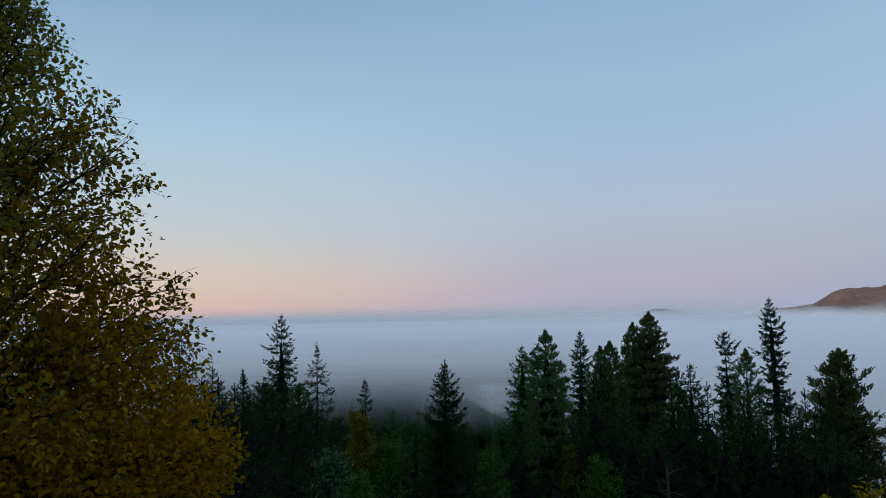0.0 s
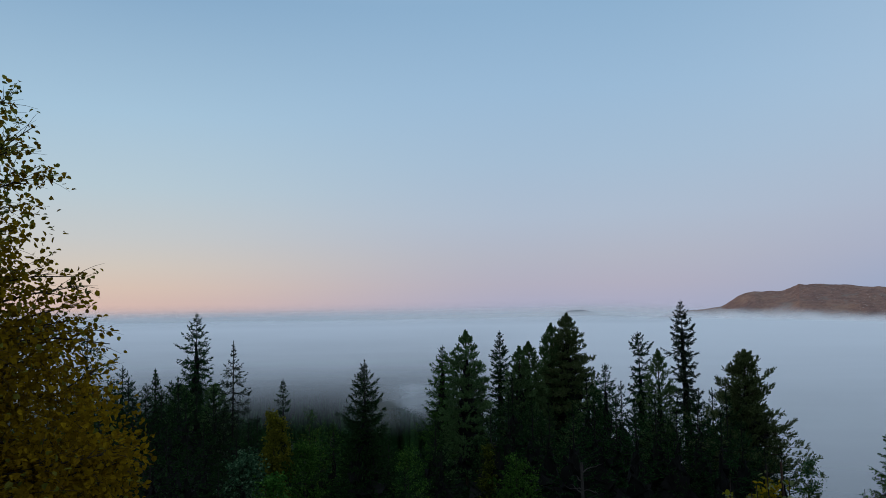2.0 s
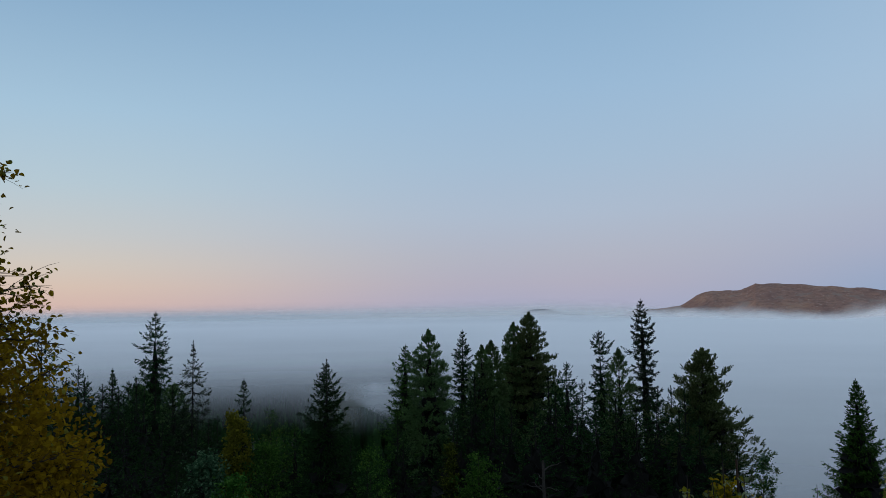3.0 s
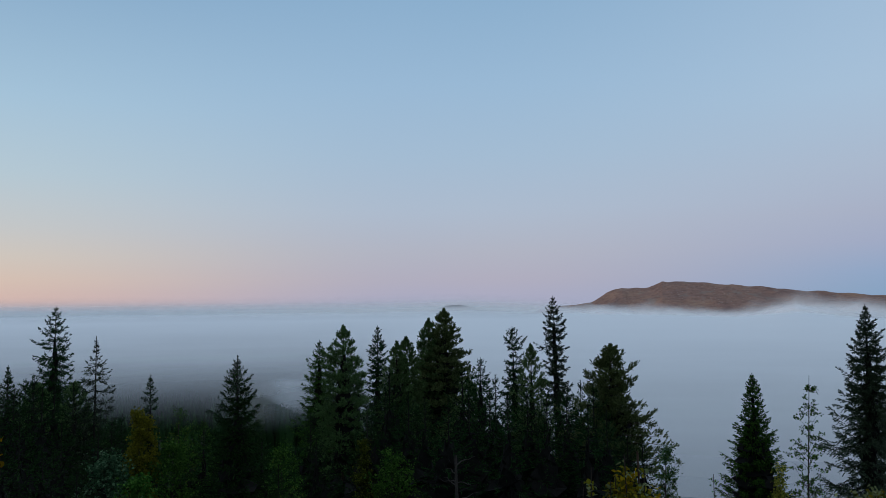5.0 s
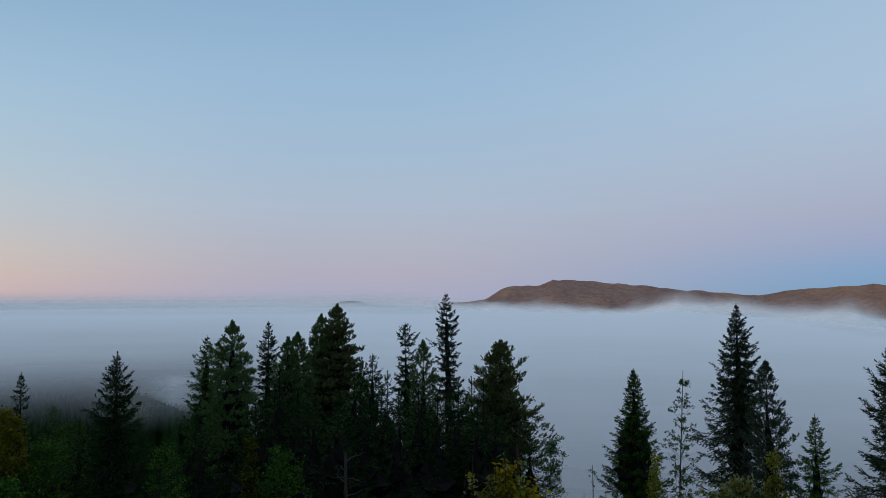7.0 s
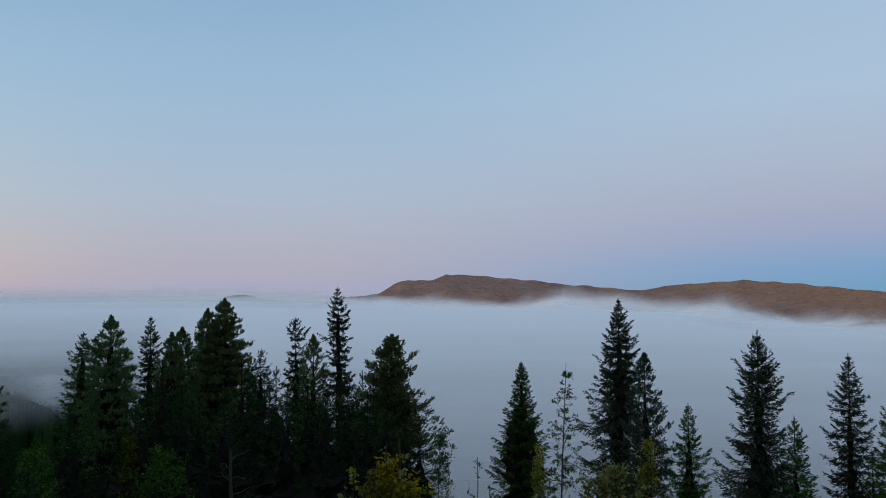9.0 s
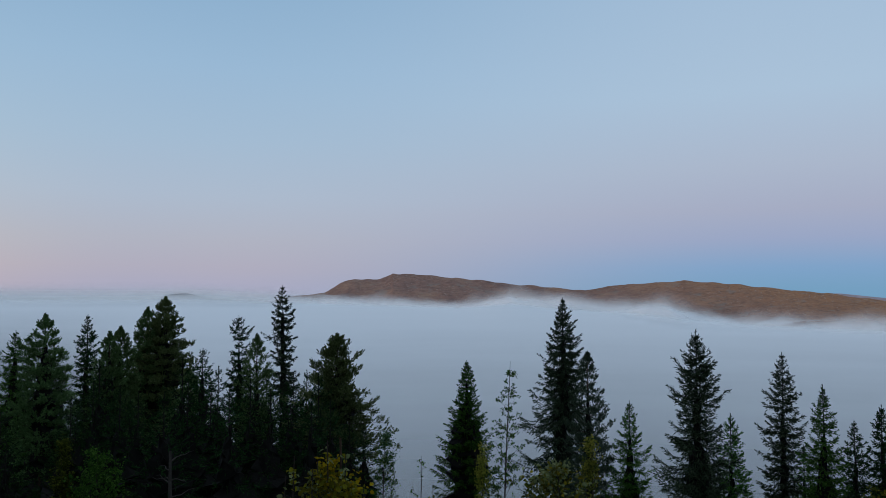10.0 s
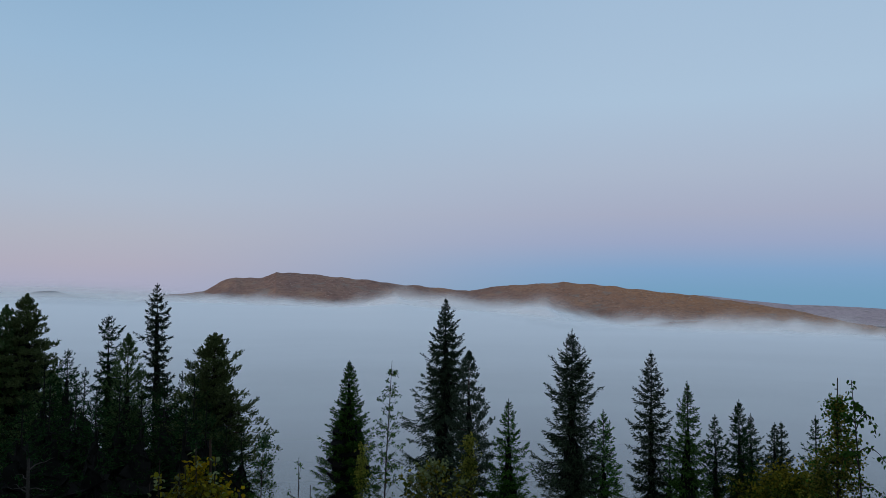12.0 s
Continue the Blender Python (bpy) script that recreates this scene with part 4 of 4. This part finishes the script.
    # leaves
    share = tl * np.clip((1 - h[who]) / taper, 0.52, 1) if taper else tl
    pick = rng.choice(nt, leaves, p=share / share.sum())
    q = rng.uniform(0.05, 1.0, leaves) ** 0.8
    seg = np.minimum((q * 3).astype(int), 2)
    w = (q * 3 - seg)[:, None]
    lp = tw[pick, seg] * (1 - w) + tw[pick, seg + 1] * w + rng.normal(0, 0.012, (leaves, 3))
    ld = unit(rng.normal(0, 0.7, (leaves, 3)) + d[pick] * 0.4 + np.array([0, 0, -0.30]))
    ls = unit(np.cross(ld, rng.normal(0, 1, (leaves, 3)) + np.array([0, 0, 1.2])))
    # leaves on fine outer twigs, in clumps through the crown
    m = int(leaves * fill)
    if m:
        clumps = max(m // (24 if envelope else 48), 6)
        cu = base + (1 - 0.24 * taper - base) * rng.uniform(0, 1, clumps) ** (2.1 if envelope else 1.0)
        ca = rng.uniform(0, 2 * np.pi, clumps)
        wide = envelope(cu) if envelope else spread * profile(cu)
        cr = wide * rng.uniform(0.12, 1, clumps) ** 0.4 * (np.interp(cu, [0.36, 0.5], [0.98, 0.80]) + 0.10 * np.sin(ca * 3 + cu * 9))
        c = np.stack([np.cos(ca) * cr, np.sin(ca) * cr, cu * height], -1)
        lp[:m] = c[rng.integers(0, clumps, m)] + rng.normal(0, 1, (m, 3)) * np.array([1, 1, 0.8]) * min(0.13 * spread, 0.15)
    if envelope:
        keep = rng.uniform(0, 1, leaves) < np.interp(lp[:, 2] / height, [0.42, 0.47, 0.52, 0.60, 0.70, 0.80, 0.95], [1.0, 0.80, 0.68, 0.62, 0.54, 0.38, 0.25])
        keep[:m] &= (np.hypot(lp[:, 0], lp[:, 1]) < envelope(lp[:, 2] / height) * 0.99)[:m]
        lp, ld, ls, pick = lp[keep], ld[keep], ls[keep], pick[keep]
        leaves = len(lp)
    size = leaf * rng.uniform(0.7, 1.25, leaves)
    lp = lp + ld * 0.012
    # colour of each leaf: by patches through the crown, greener aloft
    rel = lp[:, 2] / height - drift * (lp[:, 0] * math.cos(radians(bearing)) + lp[:, 1] * math.sin(radians(bearing))) + 0.10 * np.sin(lp[:, 0] * 4 + 1) + 0.10 * np.sin(lp[:, 1] * 5) + rng.normal(0, 0.16, leaves)
    cuts = np.cumsum(shares)[:-1] if len(mats) > 1 else []
    rank = np.argsort(np.argsort(rel)) / leaves
    kindof = np.searchsorted(np.array(cuts), rank) if len(cuts) else np.zeros(leaves, int)
    for k, mat in enumerate(mats):
        idx = np.where(kindof == k)[0]
        mine = singles // len(mats)
        loose, rest = idx[:mine], idx[mine:]
        v, f = leaf_verts(lp[rest], ld[rest], ls[rest], size[rest], size[rest] * 0.82)
        part("foliage", mesh_of("foliage", v, f, mat), tree, kind="stuff")
        if len(loose):
            one = np.array([[0.0, 0, 0]]), np.array([[0.0, 1, 0]]), np.array([[1.0, 0, 0]])
            v, f = leaf_verts(*one, np.array([leaf]), np.array([leaf * 0.82]))
            me = mesh_of("leaf", v, f, mat)
            for i in loose:
                ob = part("leaf", me, tree)
                up = np.cross(ls[i], ld[i])
                g = size[i] / leaf
                ob.matrix_basis = Matrix(((ls[i][0] * g, ld[i][0] * g, up[0] * g, lp[i][0]), (ls[i][1] * g, ld[i][1] * g, up[1] * g, lp[i][1]), (ls[i][2] * g, ld[i][2] * g, up[2] * g, lp[i][2]), (0, 0, 0, 1)))
    return tree


full_birch = lambda u: np.interp(u, [0, 0.1, 0.22, 0.37, 0.54, 0.70, 0.87, 1], [1.85, 2.10, 2.10, 1.72, 1.27, 0.86, 0.46, 0.15])
BIRCH_FOOT = float(slope(*(np.float64(c) for c in spot(31.0, 6.4))))
birch_shape = lambda u: np.interp(u * (4.85 - BIRCH_FOOT) + BIRCH_FOOT, [-0.6, 0.30, 0.60, 0.86, 1.18, 1.65, 2.04, 2.69, 3.08, 3.55, 4.13, 4.85, 6.0], [1.20, 1.55, 1.82, 1.92, 1.74, 1.50, 1.38, 1.17, 1.03, 0.74, 0.40, 0.08, 0.0])
conic = lambda u: np.clip(1.12 * (1 - u) ** 0.8, 0, 1) * np.clip(0.45 + u * 2.2, 0, 1)
egg = lambda u: np.sin(np.pi * np.clip(u * 0.9 + 0.08, 0, 1)) ** 0.6
column = lambda u: 0.35 + 0.65 * np.sin(np.pi * np.clip(u, 0, 1)) ** 0.8

broadleaf("birch", "large birch turning from green to gold and rust", "tree", 31.0, 6.4, 4.85, None, 1.25, 104000, 0.041, (BIRCH_GOLD, BIRCH_RUST, BIRCH_GREEN), (0.36, 0.24, 0.40), limbs=170, twigs=26, profile=full_birch, envelope=birch_shape, fill=0.5, seed=1, climb=40, singles=300, stem=0.055, base=0.26, drift=0.16)
broadleaf("birch", "small birch turned clear yellow", "tree", 6.35, 31, -1.95, None, 0.78, 11000, 0.085, (OLIVE, BIRCH_CLEAR), (0.35, 0.65), limbs=60, twigs=6, profile=column, seed=2, fill=0.75, climb=50)
broadleaf("willow_bush", "grey-green willow bush among spruces", "bush", 8.4, 25, -2.5, None, 1.25, 7500, 0.085, (SHRUB, WILLOW), (0.4, 0.6), limbs=60, twigs=7, profile=egg, seed=3, fill=0.55, group="willows on the slope")
broadleaf("willow_bush", "grey-green willow bush before a yellow birch", "bush", 6.5, 24, -3.0, None, 1.0, 6000, 0.08, (SHRUB, LEAF_GREEN), (0.5, 0.5), limbs=54, twigs=7, profile=egg, seed=28, fill=0.55, group="willows on the slope")
broadleaf("willow_bush", "grey-green willow bush among spruces", "bush", 4.4, 22, -3.45, None, 1.0, 4500, 0.085, (WILLOW, SHRUB), (0.5, 0.5), limbs=50, twigs=7, profile=egg, seed=4, fill=0.5, group="willows on the slope")
broadleaf("rowan_bush", "deep green bush at the foot of spruces", "bush", 4.4, 31, -3.25, None, 1.7, 9000, 0.08, (SHRUB,), (1,), limbs=50, twigs=7, profile=egg, seed=5, fill=0.8)
broadleaf("birch", "thin olive-brown birch losing its leaves", "tree", 3.9, 40, -3.0, None, 1.2, 5000, 0.07, (OLIVE, SHRUB), (0.7, 0.3), limbs=60, twigs=8, profile=egg, seed=19, fill=0.4)
broadleaf("birch", "small olive-green birch beside a dark spruce", "tree", -3.0, 34, -4.0, None, 1.3, 6500, 0.075, (OLIVE, SHRUB), (0.45, 0.55), limbs=44, twigs=7, profile=egg, seed=6, fill=0.7)
broadleaf("birch", "small yellow-green birch under tall pines", "tree", -8.75, 35, -4.15, None, 1.0, 8000, 0.085, (LEAF_GREEN, OLIVE), (0.4, 0.6), limbs=50, twigs=7, profile=conic, seed=7, fill=0.75, climb=52)
broadleaf("alder_bush", "fresh green bush under tall pines", "bush", -10.9, 34, -4.35, None, 1.7, 10000, 0.09, (SHRUB, LEAF_GREEN), (0.5, 0.5), limbs=54, twigs=7, profile=egg, seed=8, fill=0.7)
broadleaf("willow_bush", "dark green willow beside a broad pine", "bush", -30.2, 36, -4.5, None, 0.95, 5500, 0.075, (SHRUB, SHRUB, WILLOW), (0.4, 0.4, 0.2), limbs=50, twigs=7, profile=egg, seed=9, fill=0.6, group="willows on the slope")
broadleaf("aspen", "thin young aspen with few remaining leaves", "tree", -39.2, 22, 0.0, None, 0.56, 4600, 0.046, (WILLOW, SHRUB), (0.35, 0.65), limbs=95, twigs=4, profile=lambda u: np.interp(u, [0, 0.5, 0.8, 1], [1.1, 1.0, 0.75, 0.6]), seed=10, climb=48, stem=0.030, base=0.35)
broadleaf("birch", "yellow-green young birch before a tall spruce", "tree", -45.2, 21, -2.05, None, 0.70, 5200, 0.055, (LEAF_GREEN, OLIVE, BIRCH_GREEN), (0.35, 0.45, 0.2), limbs=54, twigs=8, profile=conic, seed=11, fill=0.6, climb=58)
broadleaf("birch", "yellow-green young birch before a bright spruce", "tree", -37.6, 21, -2.2, None, 0.6, 2400, 0.055, (OLIVE, BIRCH_GREEN), (0.6, 0.4), limbs=40, twigs=7, profile=conic, seed=12, fill=0.6, climb=58)
broadleaf("goat_willow", "leafy yellow-green sapling with an upright leafy tip", "tree", -70.3, 9.6, 0.92, None, 0.44, 11500, 0.030, (SHRUB, OLIVE, BIRCH_GREEN, LEAF_GREEN), (0.24, 0.30, 0.34, 0.12), base=0.3, limbs=130, twigs=8, profile=lambda u: np.interp(u, [0, 0.45, 0.60, 0.72, 0.80, 0.86, 0.90, 1], [1.0, 0.90, 0.76, 0.62, 0.44, 0.20, 0.08, 0.02]), seed=13, fill=0.45, singles=90, climb=36, taper=0.32, stem=0.022)
broadleaf("juniper_bush", "low olive-brown rounded bush", "bush", -67.0, 14, -1.08, None, 1.3, 22000, 0.045, (SHRUB, OLIVE, BIRCH_YELLOW), (0.4, 0.45, 0.15), base=0.35, limbs=50, twigs=8, profile=egg, seed=14, fill=0.75)
broadleaf("aspen_sapling", "golden sapling with round leaves near the lookout", "bush", -28.4, 8.3, -0.04, None, 0.50, 1700, 0.052, (BIRCH_YELLOW, BIRCH_CLEAR, BIRCH_GOLD), (0.4, 0.35, 0.25), base=0.66, limbs=44, twigs=7, profile=egg, seed=15, fill=0.5, singles=160, climb=60, stem=0.02)
for bearing, top, count, seed in ((-25.6, 0.12, 46, 21), (-24.7, -0.08, 60, 22), (-26.4, 0.0, 56, 23), (-27.1, 0.06, 60, 24), (-28.0, 0.27, 40, 25), (-28.7, 0.12, 46, 29)):
    broadleaf("aspen_sapling", "upright shoot with a few pale leaves", "bush", bearing, 8.2, top, None, 0.13, count, 0.055, (PALE_LEAF, BIRCH_YELLOW), (0.65, 0.35), base=0.78, limbs=14, twigs=3, profile=column, seed=seed, climb=60, stem=0.012, group="shoots near the lookout")
broadleaf("aspen_sapling", "yellow-green saplings with pale round leaves", "bush", -43.3, 13.5, -1.1, None, 0.85, 1500, 0.07, (OLIVE, BIRCH_YELLOW, PALE_LEAF), (0.45, 0.25, 0.30), base=0.5, limbs=36, twigs=6, profile=egg, seed=16, fill=0.3, singles=120, climb=60, stem=0.02)
broadleaf("aspen_sapling", "nearly bare sapling with a few leaves", "bush", -33.2, 16, -1.45, None, 0.40, 300, 0.05, (WILLOW, SHRUB), (0.5, 0.5), limbs=26, twigs=5, profile=egg, seed=17, climb=65, stem=0.015)
broadleaf("aspen_sapling", "small sapling with pale leaves at a spruce foot", "bush", -34.4, 15, -1.75, None, 0.40, 300, 0.055, (WILLOW, OLIVE), (0.5, 0.5), limbs=26, twigs=5, profile=egg, seed=26, climb=65, stem=0.015)
broadleaf("rowan_sapling", "tip of a young rowan with rust-red leaves", "bush", -45.2, 4.18, 0.69, None, 0.06, 60, 0.026, (BIRCH_RED,), (1,), base=0.8, limbs=14, twigs=3, profile=egg, seed=27, climb=55, stem=0.008)


def bowed_sapling(label, bearing, distance, top, seed):
    """A slender sapling whose leader stands upright while one long shoot bows outward under its leaves."""
    rng = np.random.default_rng(seed)
    x0, y0 = spot(bearing, distance)
    z0 = float(slope(np.float64(x0), np.float64(y0)))
    height = top - z0
    tree = new("aspen_sapling")
    tree.location = (x0, y0, z0)
    tagged(tree, label, "tree")
    right = np.array([math.cos(radians(bearing)), math.sin(radians(bearing)), 0])
    t = np.linspace(0, 1, 9)
    stem = right * (0.24 * (1 - t) ** 1.4 - 0.02 * np.sin(t * 6))[:, None] + np.array([0, 0, 1.0]) * (t * height)[:, None]
    v, f = tubes(stem[None], (0.016 * (1 - 0.8 * t))[None], 7)
    part("trunk", mesh_of("trunk", v, f, BIRCH_BARK, True), tree)
    shoots = [stem[5:]]
    for h, out, rise, drop_to in ((0.80, 0.36, 0.10, 0.42), (0.70, 0.30, 0.06, 0.30), (0.86, 0.16, 0.16, 0.02), (0.62, 0.26, 0.10, 0.12), (0.76, -0.14, 0.16, 0.0), (0.92, 0.09, 0.05, 0.05), (0.88, -0.07, 0.03, -0.06)):
        a = np.array([np.interp(h, t, stem[:, i]) for i in range(3)])
        s = np.linspace(0, 1, 7)[:, None]
        line = a + right * out * s + np.array([0, 0, 1.0]) * (rise * 4 * s * (1 - s) - drop_to * s ** 2) + rng.normal(0, 0.006, (7, 3)) * s
        shoots.append(line)
        v, f = tubes(line[None], (0.006 * (1 - 0.7 * s[:, 0]))[None], 5)
        part("branch", mesh_of("branch", v, f, BIRCH_BARK, True), tree)
    one = np.array([[0.0, 0, 0]]), np.array([[0.0, 1, 0]]), np.array([[1.0, 0, 0]])
    v, f = leaf_verts(*one, np.array([0.044]), np.array([0.034]))
    me = mesh_of("leaf", v, f, SHRUB)
    for n, line in enumerate(shoots):
        for k in range(25 if n else 46):
            q = rng.uniform(0.1, 1.0) * (len(line) - 1)
            i = min(int(q), len(line) - 2)
            at = line[i] + (line[i + 1] - line[i]) * (q - i) + rng.normal(0, 0.016, 3)
            ob = part("leaf", me, tree)
            ob.matrix_basis = pose(*at, -60 + rng.normal(0, 30), rng.normal(0, 25), rng.uniform(0, 360)) @ Matrix.Diagonal((*[rng.uniform(0.75, 1.2)] * 3, 1))
    return tree


bowed_sapling("slender sapling with dark leaves and a bowed shoot", -71.3, 8.4, 0.97, 31)

# ---- woods on the far side of the slope, fading into the fog ----
def far_woods():
    rng = np.random.default_rng(77)
    vs, fs, at = [], [], 0
    n = 1700
    b = np.where(rng.uniform(0, 1, n) < 0.7, rng.uniform(-8, 16, n), rng.uniform(16, 40, n))
    r = np.sqrt(rng.uniform(70 ** 2, 700 ** 2, n))
    open_fog = (b < -1.0) & (r > 345)
    b, r = b[~open_fog], r[~open_fog]
    # the knoll whose treetops stand against the fog
    kb, kr = rng.uniform(-9.0, 0.6, 640), rng.uniform(228, 266, 640)
    tall = EYE + kr * np.tan(np.radians(np.interp(kb, [-9.0, -5.2, -4.2, -2.6, -1.1, 0.6], [-9.6, -7.6, -7.15, -6.4, -5.7, -6.3]) - rng.exponential(0.4, 640)))
    tops = np.concatenate([np.full(len(b), np.nan), tall])
    for bb, rr, top in zip(np.concatenate([b, kb]), np.concatenate([r, kr]), tops):
        x, y = spot(bb, rr)
        z = float(slope(np.float64(x), np.float64(y)))
        h = rng.uniform(6, 13) if np.isnan(top) else max(top - z, 6.0)
        m = int(np.clip(14000 / rr, 28, 200))
        u = rng.uniform(0, 1, m) ** 1.3
        a = rng.uniform(0, 2 * np.pi, m)
        w = (0.25 + (1 - u) * h * 0.16) * rng.uniform(0.3, 1.0, m)
        p = np.stack([x + np.cos(a) * w * 0.4, y + np.sin(a) * w * 0.4, z + h * (0.06 + 0.94 * u)], -1)
        d = unit(np.stack([np.cos(a), np.sin(a), rng.uniform(-0.5, 0.25, m)], -1))
        v, f = blades(p, d, unit(np.cross(d, rng.normal(0, 1, (m, 3)))), w * 1.1 + 0.2, 0.25 + 0.25 * w)
        vs.append(v)
        fs.append(f + at)
        at += len(v)
        ring = np.linspace(0, 2 * np.pi, 7, endpoint=False)
        wide = h * 0.12 * rng.uniform(0.8, 1.15, 7)
        cone = np.concatenate([np.stack([x + np.cos(ring) * wide, y + np.sin(ring) * wide, z + h * 0.08 + 0 * ring], -1), np.stack([x + np.cos(ring) * wide * 0.1, y + np.sin(ring) * wide * 0.1, z + h * 0.95 + 0 * ring], -1)])
        k = np.arange(7)
        vs.append(cone)
        fs.append(np.stack([k, (k + 1) % 7, (k + 1) % 7 + 7, k + 7], -1) + at)
        at += 14
    me = mesh_of("far_woods", np.concatenate(vs), np.concatenate(fs), SPRUCE)
    tagged(new("far_woods", me), "dark spruce woods fading into fog", "woods", kind="stuff")


far_woods()
